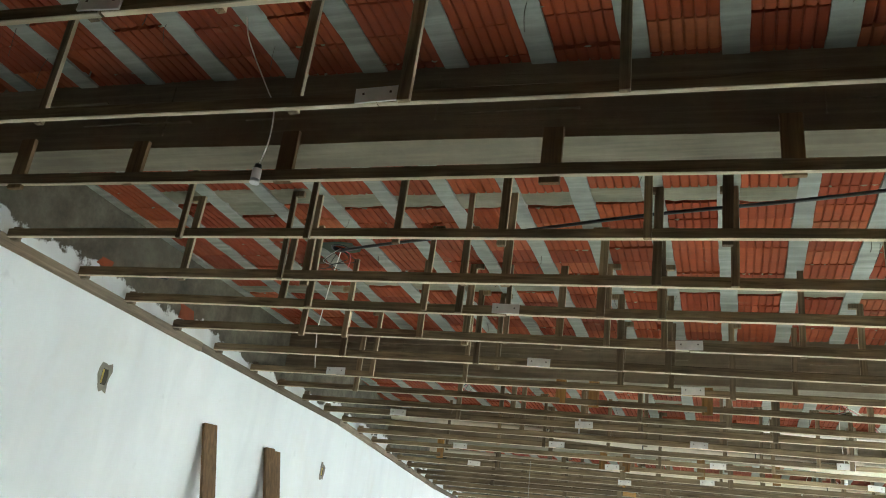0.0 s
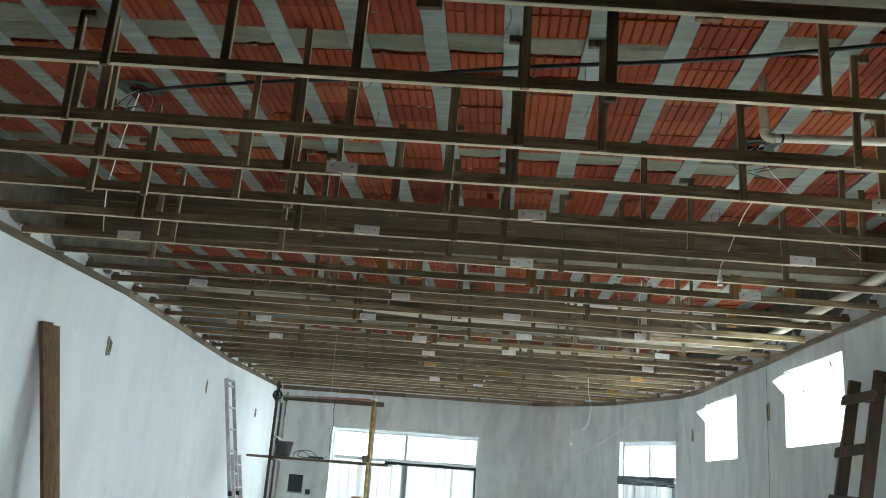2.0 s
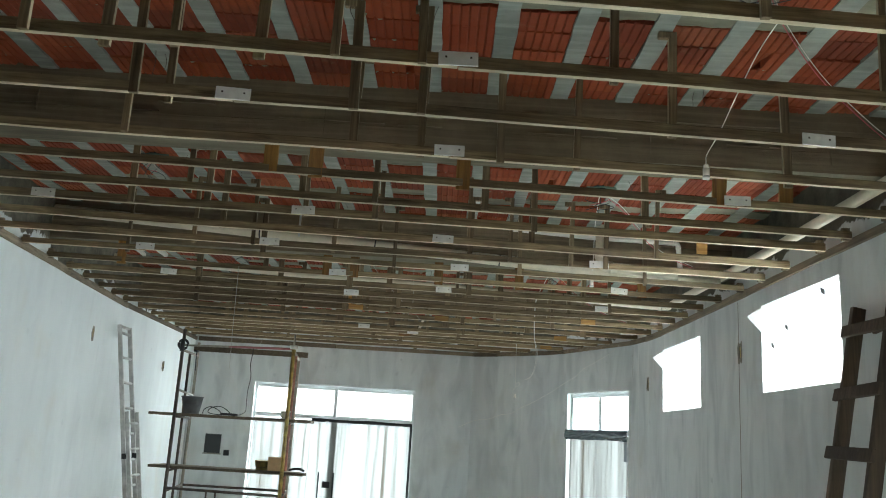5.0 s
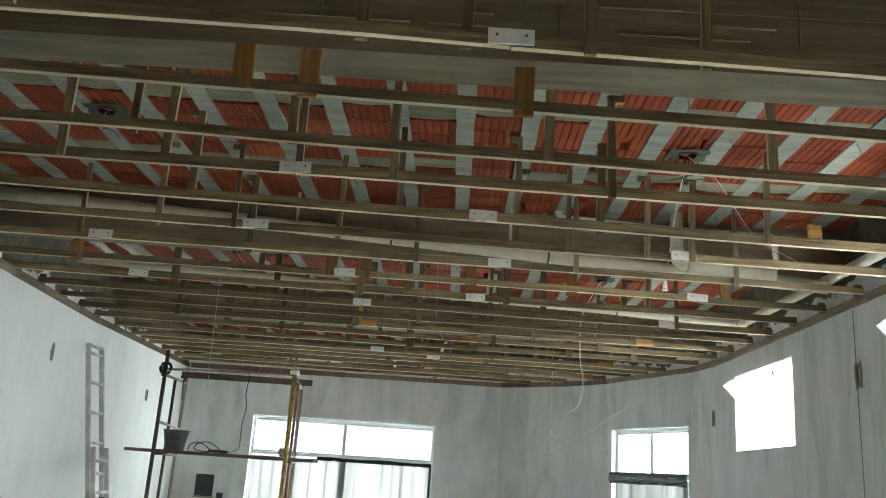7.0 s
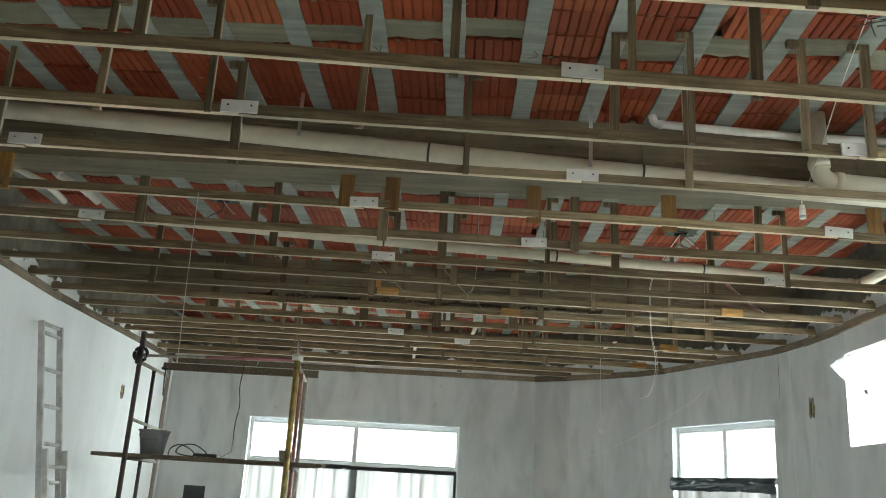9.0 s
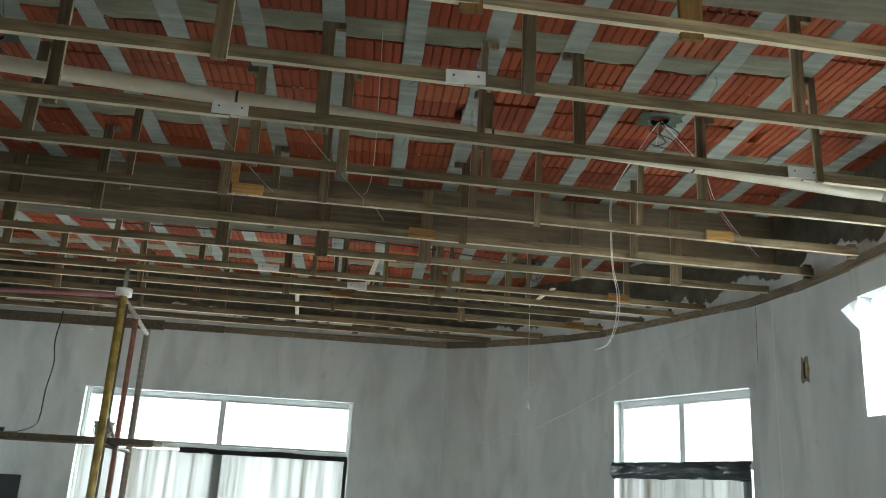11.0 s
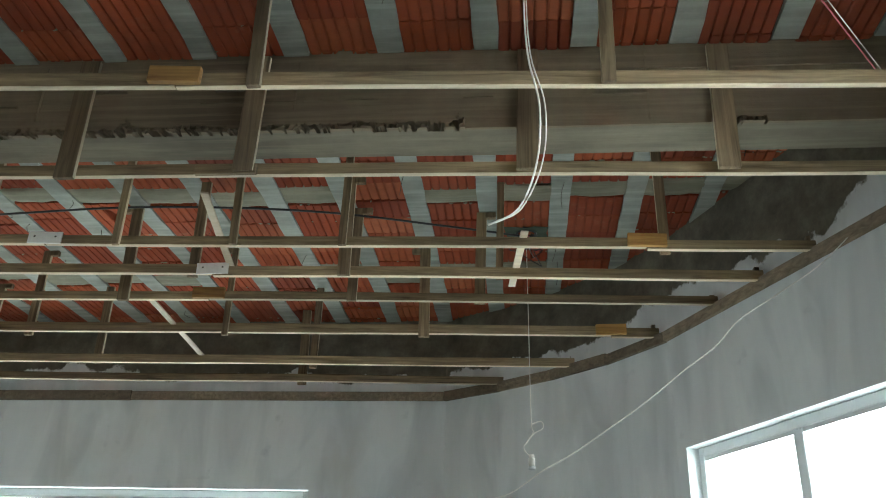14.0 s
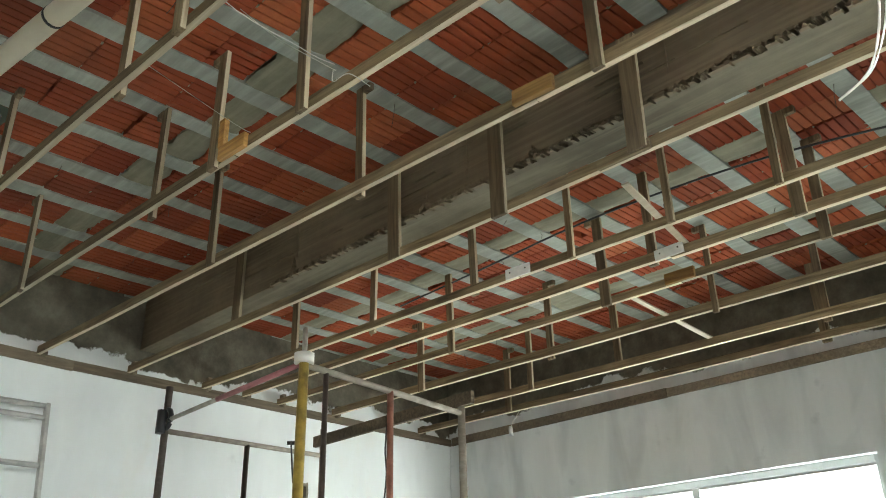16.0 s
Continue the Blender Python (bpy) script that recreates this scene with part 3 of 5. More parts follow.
def joist(k):
    y0, slope = JOISTS[k], SLOPES[k]
    rj = random.Random(100 + k)
    depth, width = rj.uniform(0.046, 0.057), rj.uniform(0.022, 0.027)
    xl = wall_x(LEFT, y0) + 0.027
    xr = min(6.253, wall_x([p for p in RIGHT], y0) - 0.03)
    yy = lambda x: y0 + slope * (x - 3.2)
    root = thing("ceiling_joist", "weathered timber ceiling batten with hangers up to the slab", "ceiling joist", "ceiling joists", at=(3.2, y0, Z_JOIST))
    cuts = [xl, *sorted(PLATES[k] + BLOCKS.get(k, [])), xr]
    for a, b in zip(cuts, cuts[1:]):
        if b - a < 0.1:
            continue
        bm = bmesh.new()
        n = max(3, int((b - a) / 0.22))
        jy, jz, ph = rj.uniform(-0.004, 0.004), rj.uniform(-0.004, 0.004), rj.uniform(0, 50)
        rows = []
        for i in range(n + 1):
            x = a + 0.002 + (b - a - 0.004) * i / n
            w = 0.007 * noise.noise(Vector((x * 0.8, ph, 0)))
            v = 0.007 * noise.noise(Vector((x * 0.8, ph, 9)))
            yc, zc = yy(x) + jy + w, Z_JOIST + jz + v
            c = 0.003
            rows.append([bm.verts.new(p) for p in ((x, yc - width / 2 + c, zc), (x, yc + width / 2 - c, zc), (x, yc + width / 2, zc + c), (x, yc + width / 2, zc + depth - c),
                                                   (x, yc + width / 2 - c, zc + depth), (x, yc - width / 2 + c, zc + depth), (x, yc - width / 2, zc + depth - c), (x, yc - width / 2, zc + c))])
        for r0, r1 in zip(rows, rows[1:]):
            for q in range(8):
                # Only the bottom faces take the paler colour, as if lit from below.
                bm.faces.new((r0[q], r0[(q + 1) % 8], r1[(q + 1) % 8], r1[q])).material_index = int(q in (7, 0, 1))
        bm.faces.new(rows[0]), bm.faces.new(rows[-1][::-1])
        part("batten", bm, [M_JOIST, M_LITEDGE], root)
    for x, sgn in ((xl, 1), (xr, -1)):
        bm = bmesh.new()
        box(bm, min(x, x + sgn * 0.05), max(x, x + sgn * 0.05), yy(x) + width / 2 + 0.001, yy(x) + width / 2 + 0.03, Z_JOIST - 0.01, Z_JOIST + rj.uniform(0.06, 0.085))
        part("cleat", bm, M_LEDGER, root, "dark timber cleat", bevel=0.002)
    for x in PLATES[k]:
        bm = bmesh.new()
        m = Matrix.Translation((x, yy(x) - width / 2 - 0.006, Z_JOIST + 0.03)) @ Matrix.Rotation(math.atan(slope) , 4, "Z") @ Matrix.Rotation(rj.uniform(-0.05, 0.05), 4, "Y")
        box(bm, -0.078, 0.078, -0.004, 0.004, -0.027, 0.03, m)
        pl = part("splice_plate", bm, M_PLATE, root, "white splice plate", bevel=0.001)
        for sx in (-0.048, 0.05):
            bm = bmesh.new()
            box(bm, sx - 0.004, sx + 0.004, -0.0056, -0.0036, 0.002, 0.010, m)
            screw = part("screw", bm, M_DARKSTEEL, None)
            screw.parent = pl
            screw.matrix_parent_inverse = pl.matrix_parent_inverse.inverted() @ Matrix.Translation(root.location).inverted()
    for x in BLOCKS.get(k, []):
        bm = bmesh.new()
        m = Matrix.Translation((x, yy(x) - width / 2 - 0.013, Z_JOIST + 0.034)) @ Matrix.Rotation(math.atan(slope), 4, "Z") @ Matrix.Rotation(rj.uniform(-0.03, 0.03), 4, "Y")
        box(bm, -0.085, 0.085, -0.011, 0.011, -0.03, 0.03, m)
        part("splice_block", bm, M_FRESH, root, "fresh orange pine splice block", bevel=0.002)
    if k == 20:
        bm = bmesh.new()
        box(bm, 3.475, 3.715, yy(3.6) - width / 2 - 0.021, yy(3.6) - width / 2 - 0.001, Z_JOIST - 0.006, Z_JOIST + 0.036)
        part("splice_board", bm, M_JOIST, root, "short board nailed under a hanger", bevel=0.002)
    if k == 18:
        bm = bmesh.new()
        bar_y = yy(2.53) - width / 2 - 0.013
        box(bm, 2.505, 2.545, bar_y - 0.011, bar_y + 0.011, Z_JOIST + 0.065, Z_JOIST + 0.19)
        part("splice_upright", bm, M_FRESH, root, "fresh orange pine offcut standing on a splice", bevel=0.002)
    for x in HANGERS[k]:
        hx = x + rj.uniform(-0.01, 0.01)
        wide = rj.choice((0.03, 0.035, 0.04, 0.045)) if k < 15 or k > 26 else rj.choice((0.045, 0.05, 0.055, 0.06, 0.035))
        side = rj.choice((-1, 1))
        y = yy(hx)
        top, fresh, beam_side = Z_SLAB - 0.013, False, False
        for by, bs, bd, bz in BEAMS:
            fy = by + bs * hx
            if 5 < by < 13 and fy - 0.02 < y < fy + bd + 0.02:
                top, fresh, wide, beam_side = bz + 0.005, True, 0.08, True
            elif fy - 0.10 < y < fy + 0.11 and not 5 < by < 13:
                full = by > 13
                y, top, fresh = fy - 0.022, (Z_SLAB - 0.02 if full else bz + rj.uniform(0.02, 0.07)), not full
                wide, beam_side = 0.08, True
            elif fy + 0.11 <= y < fy + bd + 0.02:
                top = bz - 0.002
        bm = bmesh.new()
        oy = 0.0 if beam_side or top < 3.7 else side * (width / 2 + 0.012)
        lean = rj.uniform(-0.012, 0.012)
        low = Z_JOIST - rj.choice((0.004, 0.0, -0.003, 0.012, 0.02))
        m = Matrix.Translation((hx, y + oy, 0))
        vs = box(bm, -wide / 2, wide / 2, -0.011, 0.011, low, top, m)
        for v in vs:
            if v.co.z > low + 0.1:
                v.co.x += lean
        bm.faces.ensure_lookup_table()
        # The two narrow sides get the paler, light-painted wood.
        for f in bm.faces[:2]:
            f.material_index = 1
        if top > Z_SLAB - 0.015 and not beam_side and rj.random() < 0.75:
            bt = bmesh.new()
            sg = rj.choice((-1, 1))
            xc = hx + lean + sg * (wide / 2 + 0.02)
            box(bt, xc - 0.028, xc + 0.028, y + oy - 0.014, y + oy + 0.014, Z_SLAB - 0.048, Z_SLAB - 0.014)
            part("top_block", bt, M_POST, root, bevel=0.003)
        tone = M_POST if not fresh else M_BROWN if k < 3 else M_FORM
        part("hanger", bm, [tone, tone if fresh else M_LITEDGEZ], root, "orange-brown formwork board" if tone is M_FORM else "", bevel=0.002)


for k in range(len(JOISTS)):
    joist(k)


def ledger(name, line, offset, label):
    """A batten screwed to the wall under the ends of the joists, in lengths."""
    root = thing(name, label, "ledger", "wall battens", at=(*line[0], Z_JOIST))
    pts = [Vector((*p, 0)) for p in line]
    rl = random.Random(9)
    for a, b in zip(pts, pts[1:]):
        d = (b - a)
        length = d.length
        d = d.normalized()
        nrm = Vector((-d.y, d.x, 0)) * offset
        pieces = max(1, round(length / 2.7))
        for q in range(pieces):
            s0, s1 = length * q / pieces + (0.003 if q else -0.006), length * (q + 1) / pieces
            bm = bmesh.new()
            vs = []
            z0, z1 = 3.222 + rl.uniform(-0.004, 0.004), 3.285 + rl.uniform(-0.006, 0.006)
            for s in (s0, s1):
                for o in (0.0015, 0.026):
                    for z in (z0, z1):
                        p = a + d * s + nrm * o
                        vs.append(bm.verts.new((p.x, p.y, z)))
            for f in ((0, 1, 3, 2), (4, 6, 7, 5), (0, 4, 5, 1), (2, 3, 7, 6), (0, 2, 6, 4), (1, 5, 7, 3)):
                bm.faces.new([vs[i] for i in f])
            part("batten", bm, M_LEDGER, root, bevel=0.002)


ledger("wall_batten", LEFT, -1, "dark timber batten fixed along the white wall")
ledger("wall_batten", RIGHT, 1, "dark timber batten following the bent wall")
ledger("wall_batten", [(4.15, 16.8), (-0.42, 16.8)], 1, "dark timber batten fixed along the end wall")
# ---- doors and windows ----
M_BACK = bpy.data.materials.new("hazy_sky")
M_BACK.use_nodes = True
bn = M_BACK.node_tree.nodes
bn.remove(bn["Principled BSDF"])
em = bn.new("ShaderNodeEmission")
em.inputs[0].default_value, em.inputs[1].default_value = (0.95, 1.0, 0.98, 1), 3.0
M_BACK.node_tree.links.new(em.outputs[0], bn["Material Output"].inputs[0])
bm = bmesh.new()
box(bm, -8, 14, 24.0, 24.1, -3, 12)
solid("backdrop", bm, M_BACK, "blank bright hazy sky", "sky", kind="structure")
bm = bmesh.new()
box(bm, 14.0, 14.1, 2, 24, -3, 12)
solid("backdrop", bm, M_BACK, "blank bright hazy sky", "sky", kind="structure")


def frame_of(p, q, outward):
    """From (along the wall, outward, up) to the world."""
    p, q = Vector((*p, 0)), Vector((*q, 0))
    u = (q - p).normalized()
    v = u.cross(Vector((0, 0, 1))) * outward
    return Matrix(((u.x, v.x, 0, p.x), (u.y, v.y, 0, p.y), (0, 0, 1, 0), (0, 0, 0, 1)))


def creased(bm, m, u0, u1, v, z0, z1, waves, seed, deep=0.02):
    """A hanging sheet with vertical folds, with thickness."""
    r = random.Random(seed)
    nu, nz = int((u1 - u0) / 0.018), 14
    ph = [r.uniform(0, 6.28) for _ in range(4)]
    fr = [waves * k for k in (1.0, 1.7, 2.9, 0.43)]
    grid = []
    for j in range(nz + 1):
        z = z0 + (z1 - z0) * j / nz
        row = []
        for i in range(nu + 1):
            u = u0 + (u1 - u0) * i / nu
            f = sum(math.sin(fr[k] * u + ph[k] + 0.5 * math.sin(z * 1.3 + ph[k])) for k in range(4)) / 4
            sag = 0.015 * noise.noise(Vector((u * 2.3, seed, 0))) if j == nz else 0.0
            row.append(bm.verts.new(m @ Vector((u, v + deep * f, z + sag))))
        grid.append(row)
    for a, b in zip(grid, grid[1:]):
        for i in range(nu):
            bm.faces.new((a[i], a[i + 1], b[i + 1], b[i])).smooth = True


def crumpled(bm, m, u0, u1, v, z0, z1, seed):
    """A gathered roll of thin film, taped up along a door head: wrinkles run mostly along it, with a ragged lower edge."""
    nu, nz = int((u1 - u0) / 0.016), 16
    grid = []
    for j in range(nz + 1):
        row = []
        for i in range(nu + 1):
            u, q = u0 + (u1 - u0) * i / nu, j / nz
            low = z0 + 0.022 * noise.noise(Vector((u * 5.0, seed, 2.0)))
            wr = noise.noise(Vector((u * 6 + q * 3, q * 7.0, seed))) + 0.6 * noise.noise(Vector((u * 15 - q * 5, q * 16.0, seed + 5)))
            row.append(bm.verts.new(m @ Vector((u, v - 0.028 * math.sin(math.pi * q) + 0.016 * wr, low + (z1 - low) * q))))
        grid.append(row)
    for a, b in zip(grid, grid[1:]):
        for i in range(nu):
            bm.faces.new((a[i], a[i + 1], b[i + 1], b[i])).smooth = True


def glazed_door(name, p, q, outward, top, transom, mullion, seed, label):
    """An aluminium door with a glazed transom of two panes."""
    m = frame_of(p, q, outward)
    w = (Vector((*q, 0)) - Vector((*p, 0))).length
    root = thing(name, label, "door", kind="structure", at=(*p, 0))
    for nm, a in (("jamb", (0.0, 0.045, 0.07, 0.13, 0.0, top)), ("jamb", (w - 0.045, w, 0.07, 0.13, 0.0, top)), ("head", (0.045, w - 0.045, 0.07, 0.13, top - 0.05, top)),
                  ("transom_bar", (0.045, w - 0.045, 0.065, 0.135, transom - 0.05, transom)), ("mullion", (mullion - 0.03, mullion + 0.03, 0.07, 0.13, transom, top - 0.05)),
                  ("door_stile", (mullion - 0.025, mullion + 0.025, 0.08, 0.12, 0.0, transom - 0.05))):
        bm = bmesh.new()
        box(bm, *a, m)
        part(nm, bm, M_ALUW, root, bevel=0.004)
    for u0, u1 in ((0.045, mullion - 0.03), (mullion + 0.03, w - 0.045)):
        for nm, a in (("bead", (u0, u1, 0.075, 0.09, transom, transom + 0.018)), ("bead", (u0, u1, 0.075, 0.09, top - 0.068, top - 0.05))):
            bm = bmesh.new()
            box(bm, *a, m)
            part(nm, bm, M_ALU, root)
        bm = bmesh.new()
        box(bm, u0, u1, 0.098, 0.102, transom, top - 0.05, m)
        g = part("pane", bm, M_GLASS, root, "clear glass transom pane")
        g.visible_shadow = False
    return m, w


m_far, w_far = glazed_door("door_1", (0.592, 16.8), (3.24, 16.8), -1, 2.60, 2.10, 1.345, 1, "white aluminium double door with a glazed transom")
for a, b, sd, label in ((0.05, 1.40, 3, "creased dusty translucent plastic taped over the door"), (1.30, w_far - 0.04, 4, "creased translucent plastic covering the glass door")):
    bm = bmesh.new()
    creased(bm, m_far, a, b, 0.035 if sd == 3 else 0.045, 0.02, 2.035, 13, sd)
    solid("plastic_sheet", bm, M_SHEETD, label, "plastic sheet", "door covers")
bm = bmesh.new()
creased(bm, m_far, 0.98, w_far - 0.02, 0.02, 2.015, 2.065, 9, 8, 0.008)
solid("plastic_strip", bm, M_BLACK, "black plastic strip along the top of the door cover", "plastic strip")
bm = bmesh.new()
creased(bm, m_far, w_far - 0.05, w_far - 0.015, 0.012, 0.9, 2.03, 9, 12, 0.008)
solid("plastic_strip", bm, M_BLACK, "black plastic edging hanging beside the door cover", "plastic strip")
handle = thing("door_handle", "black pull handles and lock of the glass door", "door handle", at=(1.95, 16.8, 1.0))
for u0, u1, z0, z1 in ((1.16, 1.185, 0.80, 1.22), (1.40, 1.425, 0.80, 1.22), (1.24, 1.36, 0.98, 1.08)):
    bm = bmesh.new()
    box(bm, u0, u1, 0.002, 0.018, z0, z1, m_far)
    part("pull" if u1 - u0 < 0.1 else "lock", bm, M_BLACK, handle, bevel=0.004)

P_A, P_B = (6.146, 14.075), (5.545, 15.45)
m_cur, w_cur = glazed_door("door_2", P_A, P_B, 1, 2.625, 2.09, 0.76, 2, "narrow white aluminium door with a glazed transom")
bm = bmesh.new()
creased(bm, m_cur, 0.05, w_cur - 0.05, 0.035, 0.02, 2.03, 15, 6, 0.022)
solid("plastic_sheet", bm, M_SHEETD, "creased translucent plastic hanging over the narrow door", "plastic sheet", "door covers")
bm = bmesh.new()
crumpled(bm, m_cur, 0.0, w_cur + 0.01, -0.012, 1.965, 2.10, 9)
solid("plastic_strip", bm, M_FILM, "crumpled black plastic along the top of the door cover", "plastic strip")
bm = bmesh.new()
creased(bm, m_cur, 0.02, 0.10, 0.0, 1.70, 2.06, 30, 10, 0.012)
solid("plastic_strip", bm, M_BLACK, "loose black plastic end hanging beside the door", "plastic strip")


def covered_window(y0, y1, z0, z1, ear, seed):
    """An opening closed with taped white plastic, one upper corner of which has come loose."""
    m = frame_of((6.28, y0), (6.28, y1), 1)
    w = y1 - y0
    bm = bmesh.new()
    nu, nz = 30, 18
    rows = []
    for j in range(nz + 1):
        row = []
        for i in range(nu + 1):
            u, z = w * i / nu, z0 + (z1 - z0) * j / nz
            row.append(bm.verts.new(m @ Vector((min(max(u, 0.004), w - 0.004), 0.03 + 0.012 * noise.noise(Vector((u * 2, z * 2, seed))), min(max(z, z0 + 0.004), z1 - 0.004)))))
        rows.append(row)
    for a, b in zip(rows, rows[1:]):
        for i in range(nu):
            uu, zz = i / nu, (rows.index(a) + 0.5) / nz
            if ear and (uu - 0.88) / 0.12 + (zz - 0.66) / 0.34 > 1.0:
                continue
            bm.faces.new((a[i], a[i + 1], b[i + 1], b[i])).smooth = True
    if ear:
        tri_pts = [(w - 0.008, 0.02, z1 - 0.006), (w - 0.004, -0.06, z1 - 0.05), (w - 0.02, -0.125, z1 - 0.10), (w - 0.03, -0.05, z1 - 0.185), (w - 0.03, 0.02, z1 - 0.25)]
        vs = [bm.verts.new(m @ Vector(t)) for t in tri_pts]
        bm.faces.new(vs)
    sheet = solid("plastic_sheet", bm, M_SHEETW, "white plastic sheet over a window, one corner loose", "plastic sheet", "window covers")
    bm = bmesh.new()
    for a in ((0.0, w, 0.10, 0.14, z0, z0 + 0.035), (0.0, w, 0.10, 0.14, z1 - 0.035, z1), (0.0, 0.035, 0.10, 0.14, z0 + 0.035, z1 - 0.035), (w - 0.035, w, 0.10, 0.14, z0 + 0.035, z1 - 0.035)):
        box(bm, *a, m)
    return tagged(new("window_frame", finish(bm, "window_frame", M_ALUW)), "white aluminium window frame behind plastic", "window", kind="structure")


for n_, (y0, y1, z0, z1) in enumerate(((8.335, 9.73, 2.375, 3.09), (11.40, 12.85, 2.32, 3.045))):
    covered_window(y0, y1, z0, z1, True, 20 + n_)

for y, z in ((9.24, 2.85), (9.52, 2.74), (8.60, 3.02), (12.54, 2.71), (11.85, 2.96)):
    bm = bmesh.new()
    vs = box(bm, 6.286, 6.289, y - 0.035, y + 0.035, z - 0.022, z + 0.022)
    for v in vs:
        v.co.z += 0.5 * (v.co.y - y)
    solid("tape_piece", bm, M_GREYTAPE, "short piece of grey tape on the window plastic", "tape", "tape pieces")

# ---- wall boxes ----


def wall_box(m, w, h, seed, label, filled=M_HOLESHADE):
    """A chased-in electrical box: a ragged chipped edge round a flat plate, dark to paint the hole's shade."""
    r = random.Random(seed)
    root = thing("wall_box", label, "electrical box", "wall boxes", at=m.translation)
    bm = bmesh.new()
    n = 14
    ring = []
    for k in range(n):
        a = 2 * math.pi * k / n
        s = 1.0 + r.uniform(-0.16, 0.30)
        cu, cz = math.cos(a), math.sin(a)
        q = max(abs(cu), abs(cz))
        out_p = (cu / q * (w / 2 + 0.022) * s, cz / q * (h / 2 + 0.03) * s)
        in_p = (cu / q * w / 2, cz / q * h / 2)
        ring.append([bm.verts.new(m @ Vector((u, v, z))) for (u, z), v in ((out_p, 0.0005), (out_p, -0.003), (in_p, -0.004), (in_p, 0.0))])
    for a, b in zip(ring, ring[1:] + ring[:1]):
        for q in range(3):
            bm.faces.new((a[q], a[q + 1], b[q + 1], b[q]))
    part("chipped_edge", bm, M_CHIP, root, "ragged chipped render")
    bm = bmesh.new()
    box(bm, -w / 2, w / 2, -0.0015, 0.0, -h / 2, h / 2, m)
    part("hole", bm, M_HOLESHADE, root, "flat dark plate painted as the shaded box hole")
    bm = bmesh.new()
    box(bm, -w / 2 + 0.006, -w / 2 + 0.02, -0.003, -0.0016, -h / 2 + 0.006, h / 2 - 0.006, m)
    part("box_side", bm, M_BOXY, root, "yellow plastic box side")
    return root


def on_left(y, z):
    k = 0 if y < 8.6 else 1 if y < 13.2 else 2
    m = frame_of(LEFT[k], LEFT[k + 1], -1)
    s = (Vector((wall_x(LEFT, y), y)) - Vector(LEFT[k])).length
    return m @ Matrix.Translation((s, 0, z))


for y, z, w, h, sd in ((5.15, 2.78, 0.06, 0.10, 1), (8.43, 2.735, 0.04, 0.085, 2), (12.05, 2.765, 0.035, 0.085, 3), (15.12, 2.65, 0.05, 0.085, 4)):
    wall_box(on_left(y, z), w, h, sd, "chipped-in electrical box hole in the white wall")
for y, z, w, h, sd in ((7.17, 2.82, 0.05, 0.10, 5), (10.245, 2.755, 0.05, 0.11, 6), (13.46, 2.677, 0.05, 0.11, 7)):
    wall_box(frame_of((wall_x(RIGHT, y), y), (wall_x(RIGHT, y + 0.02), y + 0.02), 1) @ Matrix.Translation((0, 0, z)), w, h, sd, "chipped-in electrical box hole in the grey wall")
panel = thing("distribution_box", "black open distribution box recess in the end wall", "electrical box", at=(0.02, 16.8, 1.56))
bm = bmesh.new()
box(bm, -0.12, 0.14, 16.785, 16.799, 1.42, 1.72)
part("recess", bm, M_BLACK, panel, bevel=0.004)
bm = bmesh.new()
box(bm, -0.135, 0.155, 16.79, 16.799, 1.40, 1.418)
part("rim", bm, M_CHIP, panel)
bm = bmesh.new()
box(bm, 0.20, 0.29, 16.785, 16.799, 1.39, 1.48)
solid("switch_box", bm, M_BLACK, "small black switch box in the end wall", "electrical box", bevel=0.003)

# ---- ladders and planks ----


def bar(bm, a, b, w, d, side, mat_index=0):
    """A straight rectangular bar from a to b; side is the direction of its width."""
    a, b, side = Vector(a), Vector(b), Vector(side)
    t = (b - a).normalized()
    s = (side - t * side.dot(t)).normalized()
    o = t.cross(s)
    m = Matrix(((s.x, o.x, t.x, a.x), (s.y, o.y, t.y, a.y), (s.z, o.z, t.z, a.z), (0, 0, 0, 1)))
    box(bm, -w / 2, w / 2, -d / 2, d / 2, 0, (b - a).length, m, mat_index)


lad = thing("wooden_ladder", "dark rough wooden ladder leaning on the grey wall", "ladder", at=(5.75, 7.75, 0))
TOPZ = 2.80
for y in (7.54, 7.985):
    bm = bmesh.new()
    bar(bm, (5.735, y, 0.0), (6.225, y, TOPZ + (0.0 if y > 7.7 else 0.02)), 0.04, 0.085, (0, 1, 0))
    part("rail", bm, M_LADDER, lad, bevel=0.004)
for k in range(7):
    z = 0.42 + 0.37 * k
    x = 5.735 + 0.49 * z / TOPZ - 0.052
    bm = bmesh.new()
    bar(bm, (x, 7.48 + (0.01 if k % 2 else 0), z), (x + 0.004, 8.05, z + 0.012 * (-1) ** k), 0.075, 0.024, (0.24, 0, 1))
    part("rung", bm, M_LADDER, lad, bevel=0.003)
bm = bmesh.new()
bar(bm, (6.245, 7.43, 2.70), (6.245, 7.85, 2.66), 0.075, 0.024, (0, 0, 1))
part("rung", bm, M_LADDER, lad, bevel=0.003)

alu = thing("aluminium_ladder", "two-section aluminium ladder leaning on the white wall", "ladder", at=(0.33, 12.87, 0))


def lx(z):
    return 0.33 - 0.52 * z / 2.96


